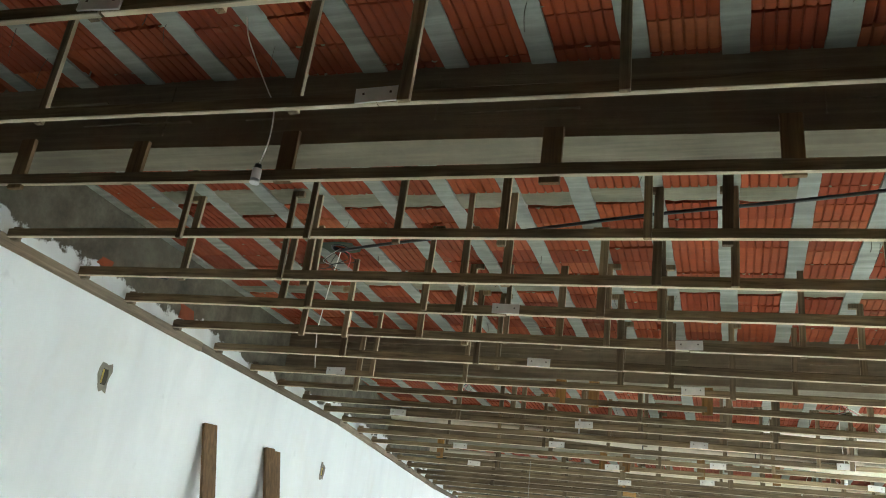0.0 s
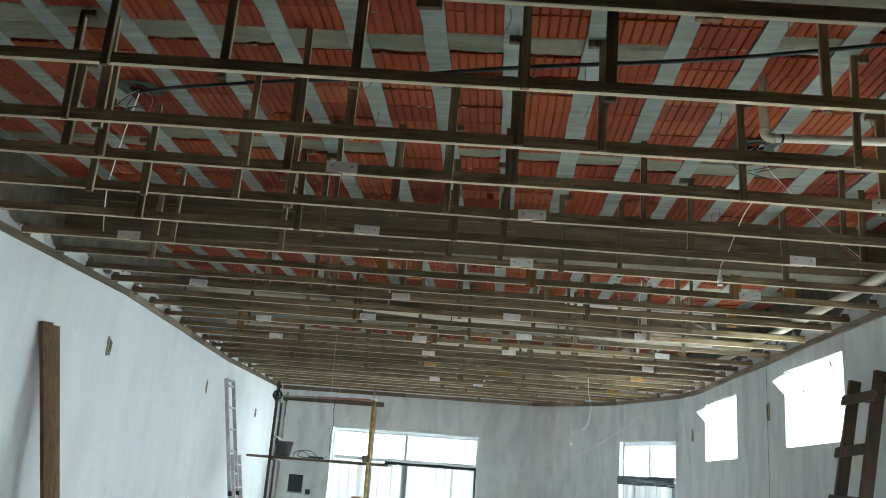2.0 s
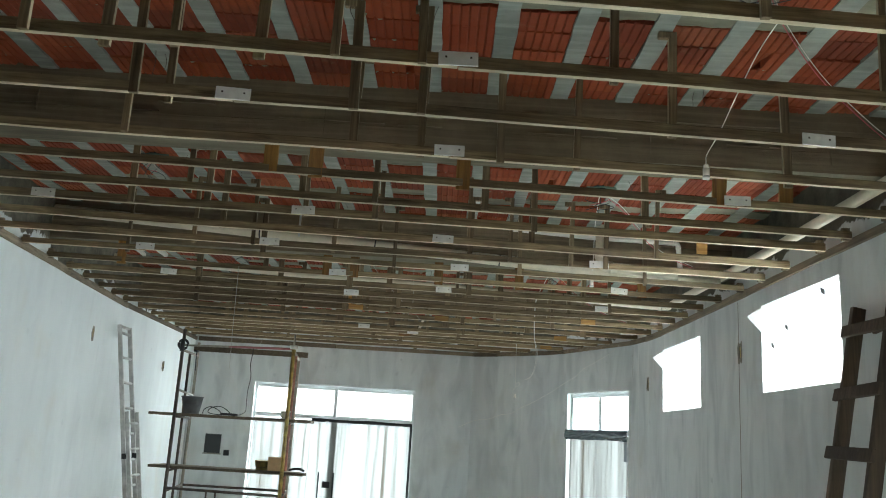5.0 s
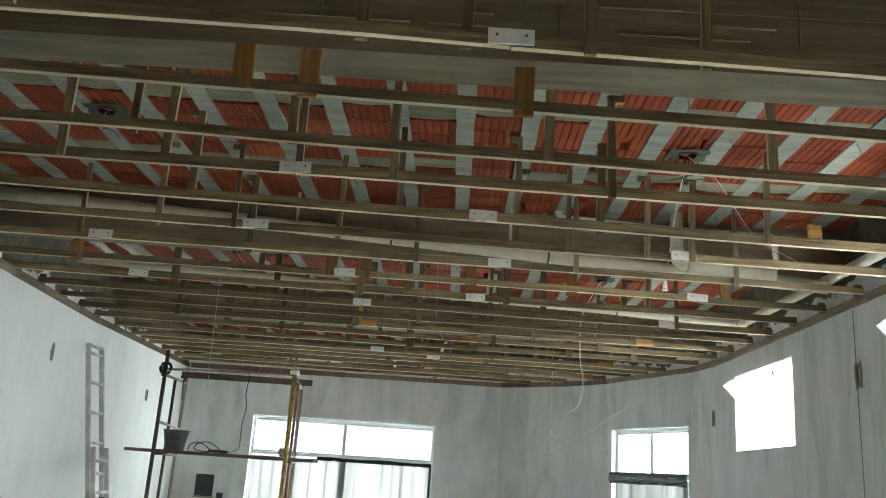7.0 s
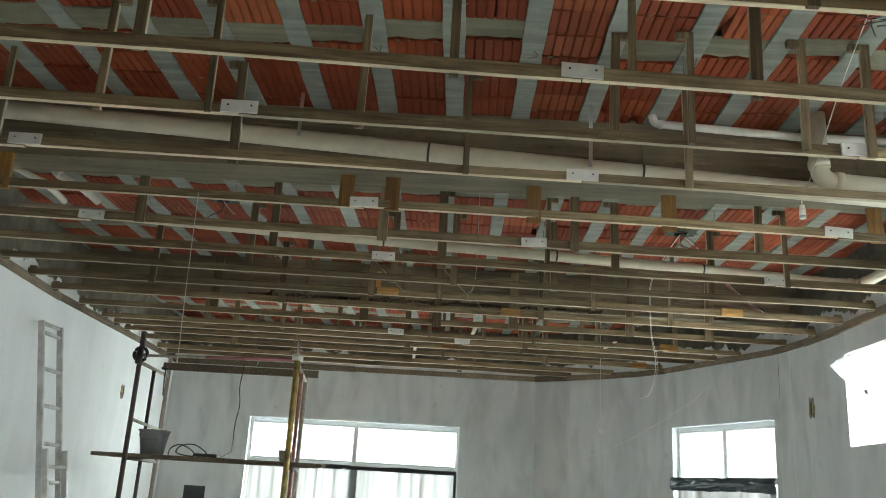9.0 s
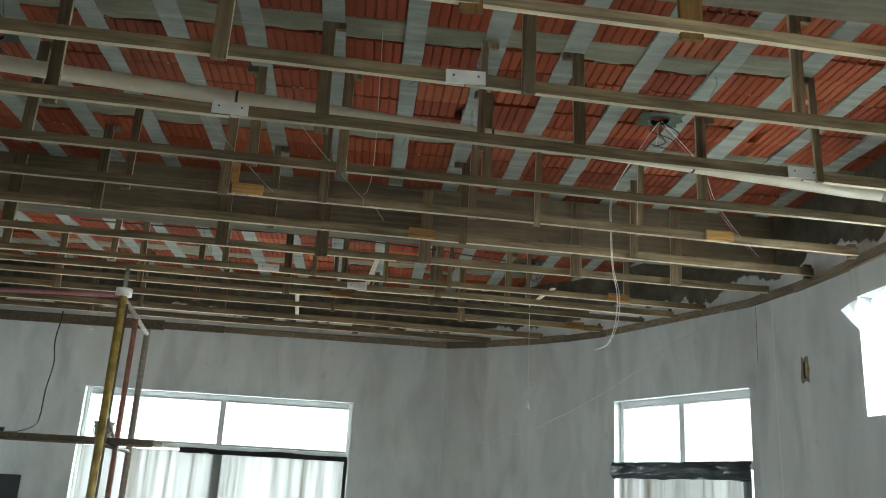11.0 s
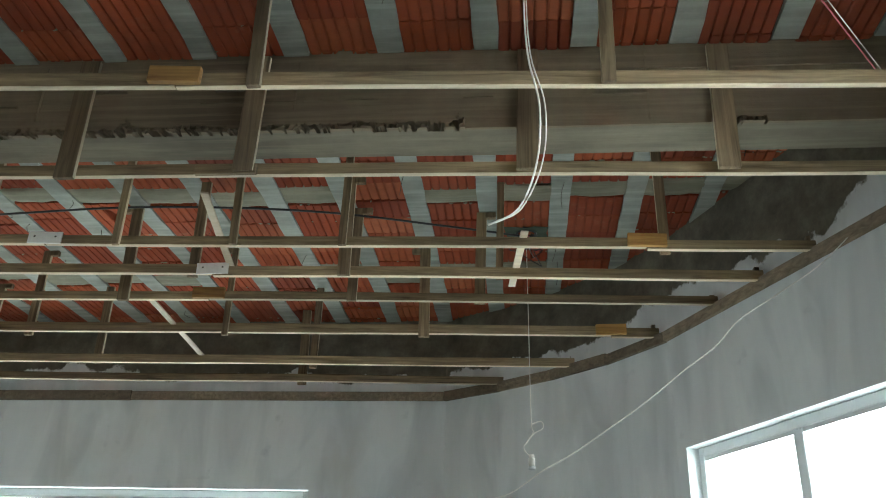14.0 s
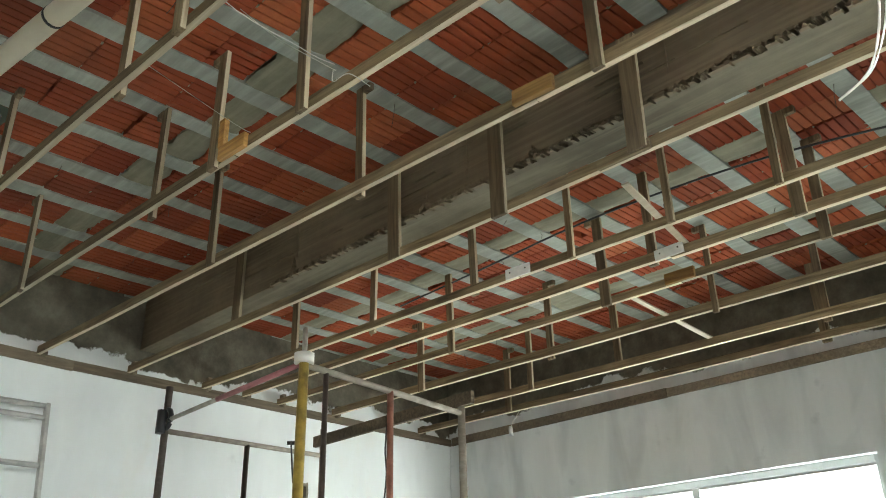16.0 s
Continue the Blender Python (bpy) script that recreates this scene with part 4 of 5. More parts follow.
for y in (12.71, 13.04):
    bm = bmesh.new()
    bar(bm, (lx(0), y, 0), (lx(2.95), y, 2.95), 0.024, 0.050, (0, 1, 0))
    part("rail", bm, M_LADALU, alu, bevel=0.004)
    bm = bmesh.new()
    bar(bm, (lx(0) + 0.065, y - 0.035, 0), (lx(1.95) + 0.065, y - 0.035, 1.95), 0.022, 0.046, (0, 1, 0))
    part("rail", bm, M_LADALU, alu, bevel=0.004)
    bm = bmesh.new()
    bar(bm, (lx(1.44) + 0.02, y, 1.42), (lx(1.47) + 0.02, y, 1.48), 0.04, 0.08, (0, 1, 0))
    part("foot", bm, M_BLACK, alu, "black rubber foot")
for k in range(11):
    z = 0.25 + 0.29 * k if k < 10 else 2.935
    bm = bmesh.new()
    tube(bm, [(lx(z), 12.72, z), (lx(z), 13.03, z)], 0.016, 10)
    part("rung", bm, M_LADALU, alu)
    if z < 1.8:
        bm = bmesh.new()
        tube(bm, [(lx(z + 0.12) + 0.065, 12.685, z + 0.12), (lx(z + 0.12) + 0.065, 12.995, z + 0.12)], 0.015, 10)
        part("rung", bm, M_LADALU, alu)

for y, top_z, w, d, base, label in ((6.36, 2.745, 0.13, 0.03, 0.62, "weathered brown plank leaning on the white wall"), (7.30, 2.745, 0.11, 0.035, 0.60, "brown plank leaning on the white wall"),
                                    (7.42, 2.735, 0.07, 0.05, 0.56, "narrow brown board leaning beside a plank")):
    bm = bmesh.new()
    bar(bm, (wall_x(LEFT, y) + base, y + 0.03, 0.006), (wall_x(LEFT, y) + 0.03, y, top_z), w, d, (0.25, 1, 0))
    solid("plank", bm, M_PLANK, label, "plank", "leaning planks", bevel=0.003)

# ---- scaffold ----
FL, FR, BR, BL = Vector((0.33, 13.56, 0)), Vector((1.75, 13.54, 0)), Vector((1.61, 14.80, 0)), Vector((0.15, 14.87, 0))
UP = Vector((0, 0, 1))
sc = thing("scaffold", "tubular steel scaffold tower patched with paint and rust", "scaffold", at=(0.9, 14.3, 0))


def tube_part(name, a, b, r, material, label="", parent=None):
    bm = bmesh.new()
    tube(bm, [a, b], r, 10)
    return part(name, bm, material, parent or sc, label)


tube_part("leg", FL, FL + UP * 3.04, 0.021, M_SPLASHDARK)
tube_part("leg", FR, FR + UP * 2.88, 0.025, M_YELLOW, "yellow-painted leg")
tube_part("leg", BR, BR + UP * 2.87, 0.023, M_SPLASH, "cement-splashed leg")
tube_part("leg", BL, BL + UP * 3.0, 0.020, M_SPLASH, "cement-splashed leg")
tube_part("leg", FL.lerp(BL, 0.48), FL.lerp(BL, 0.48) + UP * 2.78, 0.017, M_DARKSTEEL)
tube_part("leg", FR.lerp(BR, 0.50), FR.lerp(BR, 0.50) + UP * 2.84, 0.018, M_ORANGE, "faded orange-red leg")
tube_part("leg", FR.lerp(BR, 0.12), FR.lerp(BR, 0.12) + UP * 2.84, 0.014, M_DARKSTEEL)
tube_part("pin", FR + UP * 2.88, FR + UP * 3.04, 0.013, M_GREYTUBE)
MEET = (FL + UP * 2.83).lerp(FR + UP * 2.86, 0.42)
tube_part("ledger_tube", FL + UP * 2.83, MEET, 0.013, M_GREYTUBE)
tube_part("ledger_tube", MEET, FR + UP * 2.86, 0.015, M_PINK, "faded red tube")
tube_part("ledger_tube", FR + UP * 2.85, BR + UP * 2.83, 0.017, M_SPLASH)
tube_part("ledger_tube", FL + UP * 2.77, BL + UP * 2.81, 0.016, M_SPLASH)
tube_part("ledger_tube", FL + UP * 2.27, BL + UP * 2.25, 0.015, M_GREYTUBE)
for z in (1.03, 0.3):
    tube_part("ledger_tube", FL + UP * z, BL + UP * z, 0.015, M_DARKSTEEL)
    tube_part("ledger_tube", FR + UP * z, BR + UP * z, 0.015, M_DARKSTEEL)
tube_part("rail_tube", FL + UP * 1.07, FR + UP * 1.05, 0.017, M_DARKSTEEL)
tube_part("rail_tube", BL + UP * 1.03, BR + UP * 1.03, 0.017, M_DARKSTEEL)
tube_part("brace", FL + UP * 0.1, FR + UP * 1.03, 0.012, M_DARKSTEEL)
tube_part("brace", FR + UP * 2.15, FR.lerp(BR, 0.5) + UP * 1.95, 0.012, M_GREYTUBE)
for q in (FL.lerp(FR, 0.36), FL.lerp(FR, 0.44)):
    tube_part("brace", q + UP * 0.02, q + UP * 1.06, 0.011, M_DARKSTEEL)
bm = bmesh.new()
tube(bm, [FR + UP * 2.855, FR + UP * 2.905], 0.05, 14)
part("cap", bm, M_PVCW, sc, "white plastic cap")
wheel_c = FL + UP * 2.84
bm = bmesh.new()
tube(bm, [wheel_c + Vector((0.06 * math.cos(a), 0, 0.06 * math.sin(a))) for a in np.linspace(0, 2 * math.pi, 21)], 0.016, 8)
tube(bm, [wheel_c + Vector((-0.06, 0, 0)), wheel_c + Vector((0.06, 0, 0))], 0.01, 6)
tube(bm, [wheel_c + Vector((0, -0.03, -0.09)), wheel_c + Vector((0, -0.03, 0.05))], 0.03, 8)
part("pulley", bm, M_BLACK, sc, "black pulley wheel")
bm = bmesh.new()
bar(bm, BL + UP * 2.91 + Vector((-0.05, -0.035, 0)), BR + UP * 2.90 + Vector((0.13, -0.035, 0)), 0.075, 0.025, (0, 0, 1))
part("tie_board", bm, M_LEDGER, sc, "rough timber tie board")


def deck(z, x0, x1, y, w, label, n=1):
    for k in range(n):
        bm = bmesh.new()
        bar(bm, (x0 + 0.05 * k, y + 0.0 + k * (w + 0.02), z - 0.018), (x1 - 0.12 * k, y - 0.10 + k * (w + 0.02), z - 0.018), w, 0.034, (0, 1, 0))
        solid("scaffold_plank", bm, M_LEDGER, label, "plank", "scaffold planks", bevel=0.003)


deck(1.985, -0.10, 2.02, 13.98, 0.22, "weathered scaffold plank laid on the upper tubes", 2)
deck(1.325, -0.02, 1.98, 13.98, 0.22, "weathered scaffold plank laid on the lower tubes", 2)
for z in (1.935, 1.275):
    tube_part("ledger_tube", FL + UP * z, BL + UP * z, 0.015, M_DARKSTEEL)
    tube_part("ledger_tube", FR + UP * z, BR + UP * z, 0.015, M_DARKSTEEL)


def bucket(x, y, z, r0, r1, h, material, label, name="bucket"):
    root = thing(name, label, "bucket", at=(x, y, z))
    bm = bmesh.new()
    n = 20
    prof = [(0.0, 0.002), (r0, 0.0), (r1, h), (r1 + 0.006, h), (r1 + 0.006, h - 0.012), (r1 - 0.004, h - 0.004), (r0 - 0.004, 0.008), (0.0, 0.008)]
    rings = [[bm.verts.new((x + rr * math.cos(2 * math.pi * k / n), y + rr * math.sin(2 * math.pi * k / n), z + zz)) for k in range(n)] for rr, zz in prof]
    for a, b in zip(rings, rings[1:]):
        for k in range(n):
            bm.faces.new((a[k], a[(k + 1) % n], b[(k + 1) % n], b[k]))
    bmesh.ops.remove_doubles(bm, verts=bm.verts, dist=0.0004)
    part("body", bm, material, root, smooth=True)
    bm = bmesh.new()
    tube(bm, smooth_line([(x - r1, y, z + h - 0.02), (x - r1 * 0.8, y - 0.05, z + h - 0.07), (x, y - r1 - 0.02, z + h - 0.09), (x + r1 * 0.8, y - 0.05, z + h - 0.07), (x + r1, y, z + h - 0.02)], 5), 0.003, 6)
    part("bail", bm, M_DARKSTEEL, root, "wire bail")


bucket(0.40, 14.02, 1.987, 0.10, 0.14, 0.22, M_BUCKET, "grey cement-stained bucket on the scaffold plank")
bucket(1.40, 14.02, 1.327, 0.075, 0.09, 0.12, M_YELLOW, "small yellow bucket on the lower plank")
bucket(1.66, 13.90, 1.987, 0.05, 0.06, 0.10, M_PVC, "small beige pot beside the yellow leg", "pot")
bm = bmesh.new()
box(bm, 1.49, 1.66, 13.92, 14.08, 1.328, 1.50)
solid("cardboard_box", bm, M_CARD, "small brown cardboard box on the lower plank", "box", bevel=0.004)
bm = bmesh.new()
tube(bm, smooth_line([(1.76, 14.0, 1.345), (1.82, 13.96, 1.365), (1.90, 13.98, 1.37), (1.96, 13.95, 1.345)], 5), 0.016, 8)
solid("rag", bm, M_BLACK, "dark crumpled rag on the plank end", "rag", smooth=True)
cable("cable_coil", [(0.56, 14.0, 1.995), (0.58, 13.98, 2.05), (0.66, 13.99, 2.09), (0.76, 14.01, 2.05), (0.80, 14.02, 2.0), (0.72, 14.04, 1.995), (0.62, 14.03, 2.02), (0.68, 13.97, 2.08), (0.80, 13.96, 2.095), (0.90, 13.98, 2.04),
                     (0.93, 14.0, 1.995), (1.02, 14.0, 1.994)], 0.006, M_CABLEK, "looped black cable lying on the scaffold plank")
bm = bmesh.new()
bar(bm, (0.80, 13.98, 2.005), (1.03, 13.95, 2.003), 0.04, 0.03, (0, 1, 0))
solid("power_tool", bm, M_BLACK, "flat black tool lying on the scaffold plank", "tool", bevel=0.006)

# ---- pipes ----


def pipe(name, pts, r, material, label, rings=(), ring_material=None, bends=()):
    """A drain pipe through some points, with sockets at its bends and straps round it."""
    root = thing(name, label, "pipe", "drain pipes", at=pts[0])
    pts = [Vector(p) for p in pts]
    path = [pts[0]]
    for a, b, c in zip(pts, pts[1:], pts[2:]):
        k = min(1.6 * r, 0.4 * (b - a).length, 0.4 * (c - b).length)
        p0, p1 = b + (a - b).normalized() * k, b + (c - b).normalized() * k
        path += [p0.lerp(b, t).lerp(b.lerp(p1, t), t) for t in np.linspace(0, 1, 6)]
    path.append(pts[-1])
    bm = bmesh.new()
    tube(bm, path, r, 16)
    part("pipe", bm, material, root, smooth=False)
    for a, b, c in zip(pts, pts[1:], pts[2:]):
        if (b - a).angle(c - b) < 0.25:
            continue
        for other in (a, c):
            d = (other - b).normalized()
            bm = bmesh.new()
            tube(bm, [b + d * (1.5 * r), b + d * (2.3 * r)], r * 1.14, 16)
            part("socket", bm, material, root)
    for seg, u in rings:
        c = pts[seg].lerp(pts[seg + 1], u)
        d = (pts[seg + 1] - pts[seg]).normalized()
        bm = bmesh.new()
        tube(bm, [c - d * 0.006, c + d * 0.006], r * 1.05, 16)
        part("strap", bm, ring_material or M_RING, root, "dark strap")
    return root


pipe("drain_pipe", [(0.05, 10.21, 3.685), (1.65, 10.22, 3.60), (3.05, 10.23, 3.52), (4.98, 10.24, 3.41), (6.10, 10.24, 3.36)], 0.05, M_PVC, "long beige plastic drain pipe hung before a beam",
     ((1, 0.2), (1, 0.95), (2, 0.55)))
pipe("drain_pipe", [(5.02, 10.19, 3.84), (5.02, 10.19, 3.45), (5.7, 10.16, 3.40)], 0.048, M_PVC, "short beige drop pipe with an elbow", ((0, 0.75),))
pipe("drain_pipe", [(4.18, 10.27, 3.86), (4.18, 10.27, 3.77), (4.95, 10.27, 3.73), (5.74, 10.27, 3.72), (5.76, 10.27, 3.48)], 0.022, M_PVCW, "thin white plastic pipe with elbows")
pipe("drain_pipe", [(0.10, 11.56, 3.54), (1.78, 11.76, 3.515), (3.44, 11.95, 3.50), (4.85, 12.09, 3.485), (5.90, 12.20, 3.46), (6.14, 12.18, 3.45), (6.13, 9.0, 3.42), (6.08, 4.6, 3.42)], 0.038, M_PVC,
     "fat beige drain pipe that turns along the wall", ((1, 0.5), (3, 0.1), (4, 0.75), (2, 0.3)))
pipe("drain_pipe", [(4.677, 5.09, 3.86), (4.683, 5.10, 3.503), (5.40, 5.10, 3.514), (6.25, 5.11, 3.52)], 0.021, M_PVC, "thin beige plastic pipe with an elbow", ((1, 0.11),))
pipe("drain_pipe", [(0.02, 11.22, 3.75), (0.22, 11.24, 3.69), (0.42, 11.26, 3.60), (0.43, 11.5, 3.57)], 0.022, M_PVCW, "thin white plastic pipe turning at the white wall")
pipe("drain_pipe", [(0.40, 11.30, 3.84), (0.42, 11.30, 3.71), (0.64, 11.32, 3.60), (0.66, 11.5, 3.58)], 0.026, M_PVCW, "short white plastic pipe with elbows")
pipe("drain_pipe", [(5.18, 4.68, 3.86), (5.18, 4.68, 3.38), (5.9, 4.66, 3.36)], 0.05, M_PVC, "fat beige drop pipe beside the column")

# ---- ceiling boxes, cables, laths ----
for x, y, sd in ((4.79, 9.05, 1), (4.84, 12.26, 2), (4.74, 15.33, 3), (4.89, 5.91, 4), (1.43, 5.51, 5), (1.38, 8.88, 6), (1.37, 12.0, 7)):
    r = random.Random(sd)
    root = thing("ceiling_box", "black round electrical box in the clay slab with wire ends", "electrical box", "ceiling boxes", at=(x, y, Z_SLAB))
    bm = bmesh.new()
    rings = [[bm.verts.new((x + rr * math.cos(math.pi * q / 8), y + rr * math.sin(math.pi * q / 8), Z_SLAB + zz)) for q in range(16)]
             for rr, zz in ((0.060, 0.01), (0.062, -0.020), (0.052, -0.020), (0.050, 0.045))]
    for ra, rb in zip(rings, rings[1:]):
        for q in range(16):
            bm.faces.new((ra[q], ra[(q + 1) % 16], rb[(q + 1) % 16], rb[q]))
    bm.faces.new(rings[-1])
    part("box", bm, M_BLACK, root)
    bm = bmesh.new()
    n, inner, outer = 16, [], []
    for q in range(n):
        a = 2 * math.pi * q / n
        cu, cv = math.cos(a), math.sin(a)
        sq = max(abs(cu), abs(cv))
        inner.append(bm.verts.new((x + 0.0625 * cu, y + 0.0625 * cv, Z_SLAB - 0.014)))
        outer.append(bm.verts.new((x + 0.125 * cu / sq * r.uniform(0.85, 1.1), y + 0.085 * cv / sq * r.uniform(0.85, 1.1), Z_SLAB - 0.010 + r.uniform(-0.003, 0.003))))
    for q in range(n):
        bm.faces.new((inner[q], inner[(q + 1) % n], outer[(q + 1) % n], outer[q]))
    part("mortar_patch", bm, M_DARKMORTAR, root, "dark green-grey mortar round the box")
    for k in range(6):
        bm = bmesh.new()
        tube(bm, smooth_line([(x, y, Z_SLAB - 0.02)] + [(x + r.uniform(-0.12, 0.12), y + r.uniform(-0.06, 0.06), Z_SLAB - 0.04 - 0.05 * q) for q in range(1, 3 + k % 2)], 4), 0.0025, 5)
        part("wire", bm, (M_CABLEG, M_CABLEK, M_CABLER, M_CABLEK, M_CABLEK, M_CABLEK)[k], root)

cable("black_cable", [(1.43, 5.50, 3.78), (1.75, 5.33, 3.74), (2.30, 5.24, 3.755), (2.75, 5.16, 3.75), (3.46, 4.99, 3.75), (4.15, 4.87, 3.75), (4.60, 4.80, 3.765), (5.18, 4.68, 3.79)], 0.010, M_CABLEK, "black conduit strung under the slab")
cable("black_cable", [(0.9, 14.95, 3.76), (1.8, 14.85, 3.735), (2.7, 14.80, 3.74), (3.6, 14.86, 3.73), (4.3, 15.1, 3.75), (4.74, 15.33, 3.79)], 0.006, M_CABLEK, "black conduit strung under the slab")
cable("black_cable", [(0.20, 4.90, 3.40), (0.34, 4.95, 3.405), (0.55, 5.0, 3.385)], 0.012, M_CABLEK, "black conduit stub out of the wall top")
for dx, lab in ((0.0, "white cable loop hanging below the ceiling"), (0.007, "second white cable hanging in a loop")):
    cable("white_cable", [(4.84, 12.26, 3.80), (4.80, 12.55, 3.72), (4.738 + dx, 12.82, 3.56), (4.722 + dx, 12.80, 3.31), (4.730 + dx, 12.795, 3.09), (4.757 + dx * 2, 12.793, 2.93), (4.748 + dx * 2, 12.793, 2.765),
                          (4.702 + dx, 12.793, 2.634), (4.628 if dx == 0 else 4.648, 12.793, 2.590 if dx == 0 else 2.60)], 0.0028 if dx == 0 else 0.002, M_CABLEW, lab)
lamp_wires = [((2.05, 3.2, 3.80), (2.09, 3.2, 3.68), (2.22, 3.2, 3.45), (2.27, 3.2, 3.36), (2.28, 3.2, 3.22), (2.26, 3.2, 3.105)),
              ((4.72, 5.40, 3.30), (4.76, 5.70, 3.33), (4.82, 6.10, 3.335), (4.91, 6.60, 3.36), (4.955, 6.93, 3.37), (4.94, 6.90, 3.32), (4.93, 6.87, 3.275)),
              ((4.80, 9.09, 3.79), (4.84, 9.5, 3.63), (4.92, 10.0, 3.46), (4.955, 10.26, 3.385), (4.96, 10.29, 3.335)),
              ((4.74, 15.33, 3.78), (4.745, 15.35, 3.3), (4.75, 15.36, 2.75), (4.76, 15.36, 2.68), (4.71, 15.36, 2.60), (4.75, 15.36, 2.55)),
              ((0.72, 16.41, 3.27), (0.72, 16.385, 3.24), (0.71, 16.34, 3.18), (0.705, 16.31, 3.12))]
for pts in lamp_wires:
    root = thing("pendant_socket", "white lamp socket dangling on a thin white wire", "lamp socket", "pendant sockets", at=pts[0])
    bm = bmesh.new()
    tube(bm, smooth_line(pts, 6), 0.0026, 6)
    part("wire", bm, M_CABLEW, root)
    e = Vector(pts[-1])
    bm = bmesh.new()
    tube(bm, [e + UP * 0.014, e - UP * 0.004], 0.013, 12)
    part("socket_cap", bm, M_RING if e.y < 4 else M_PVCW, root, "dark socket cap" if e.y < 4 else "")
    bm = bmesh.new()
    tube(bm, [e - UP * 0.004, e - UP * 0.045], 0.017, 12)
    part("socket", bm, M_PVCW, root)
    bm = bmesh.new()
    tube(bm, [e - UP * 0.045, e - UP * 0.06], 0.018, 12)
    part("socket_ring", bm, M_ALU, root)
bm = bmesh.new()
tube(bm, smooth_line([(4.75, 15.36, 2.72), (4.80, 15.36, 2.735), (4.81, 15.36, 2.70), (4.76, 15.36, 2.67), (4.72, 15.36, 2.62)], 6), 0.003, 6)
solid("wire_knot", bm, M_CABLEW, "small knot of white wire above a socket", "cable", smooth=True)
cable("white_wire", [(3.93, 14.92, 2.03), (4.10, 14.86, 2.115), (4.226, 14.816, 2.151), (4.348, 14.77, 2.167), (4.497, 14.714, 2.228), (4.645, 14.658, 2.258), (4.789, 14.603, 2.347), (4.905, 14.56, 2.405), (5.047, 14.506, 2.493),
                     (5.204, 14.447, 2.595), (5.36, 14.388, 2.712), (5.486, 14.34, 2.799), (5.586, 14.302, 2.902), (5.74, 14.28, 3.00), (5.92, 14.26, 3.12), (6.045, 14.24, 3.235)],
      0.0026, M_CABLEW, "thin white wire drooping from the wall batten into the room")
cable("white_wire", [(1.72, 10.413, 3.30), (1.725, 10.412, 2.97), (1.73, 10.412, 2.7), (1.74, 10.412, 2.36)], 0.002, M_CABLEG, "thin white wire hanging from the ceiling frame")
cable("white_cable", [(1.43, 5.53, 3.80), (1.36, 5.64, 3.765), (1.22, 5.86, 3.70), (1.07, 6.10, 3.58), (0.95, 6.30, 3.487), (0.83, 6.55, 3.41), (0.735, 6.76, 3.355), (0.705, 6.83, 3.32), (0.69, 6.79, 3.295)], 0.0035, M_CABLEW,
      "slack white cable from a ceiling box to a batten")
cable("black_wire", [(0.95, 14.80, 2.96), (0.955, 14.785, 2.90), (0.94, 14.78, 2.72), (0.965, 14.77, 2.55), (0.945, 14.76, 2.35), (0.96, 14.70, 2.15), (1.0, 14.50, 2.06), (0.97, 14.25, 2.005), (0.92, 14.08, 2.0)], 0.006, M_CABLEK, "dark wire hanging from the tie board to the planks")
HOOK = FL.lerp(BL, 0.76)
bm = bmesh.new()
tube(bm, smooth_line([HOOK + Vector((0.02, 0.0, 2.86)), HOOK + Vector((0.035, -0.01, 2.83)), HOOK + Vector((0.03, 0.0, 2.77)), HOOK + Vector((0.035, 0.02, 2.58))], 4), 0.007, 6)
tube(bm, [HOOK + Vector((0.0, -0.02, 2.85)), HOOK + Vector((0.045, 0.03, 2.85))], 0.014, 8)
solid("hanging_hook", bm, M_BLACK, "black iron hook hung over a scaffold tube", "hook", smooth=True)
for pts in ([(2.76, 12.45, 3.80), (2.95, 12.50, 3.58), (3.20, 12.56, 3.34), (3.235, 12.545, 3.305), (3.245, 12.54, 3.25), (3.30, 12.56, 3.262), (3.36, 12.60, 3.20)],
            [(2.20, 12.36, 3.80), (2.46, 12.47, 3.55), (2.60, 12.51, 3.42), (2.70, 12.54, 3.33), (2.74, 12.55, 3.30)],
            [(3.28, 11.60, 3.80), (3.285, 12.02, 3.34), (3.26, 12.4, 3.30), (3.235, 12.55, 3.33)]):
    cable("white_wire", pts, 0.0016, M_CABLEG, "thin grey-white wire from the slab to a batten")
for x, z in ((2.29, 3.62), (3.83, 3.53)):
    bm = bmesh.new()
    box(bm, x - 0.010, x + 0.010, 10.165, 10.168, z - 0.06, Z_SLAB - 0.012)
    box(bm, x - 0.010, x + 0.010, 10.165, 10.275, z - 0.064, z - 0.060)
    solid("pipe_strap", bm, M_ALU, "bright metal strap holding up a drain pipe", "pipe strap", "pipe straps")
for pts in ([(4.89, 5.91, 3.78), (5.05, 6.2, 3.76), (5.40, 6.6, 3.68), (5.62, 6.6, 3.45), (5.80, 6.62, 3.32)], [(4.84, 12.26, 3.79), (5.12, 12.4, 3.60), (5.35, 12.75, 3.53), (5.65, 13.1, 3.46), (5.98, 13.5, 3.44)],
            [(4.79, 9.05, 3.78), (5.0, 9.2, 3.70), (5.35, 9.6, 3.50), (5.75, 9.9, 3.42)]):
    cable("red_wire", pts, 0.0024, M_CABLER, "slack red wire strung to the wall")
    cable("white_wire", [(x + 0.012, y, z + 0.012) for x, y, z in pts], 0.0018, M_CABLEW, "slack white wire beside a red one")
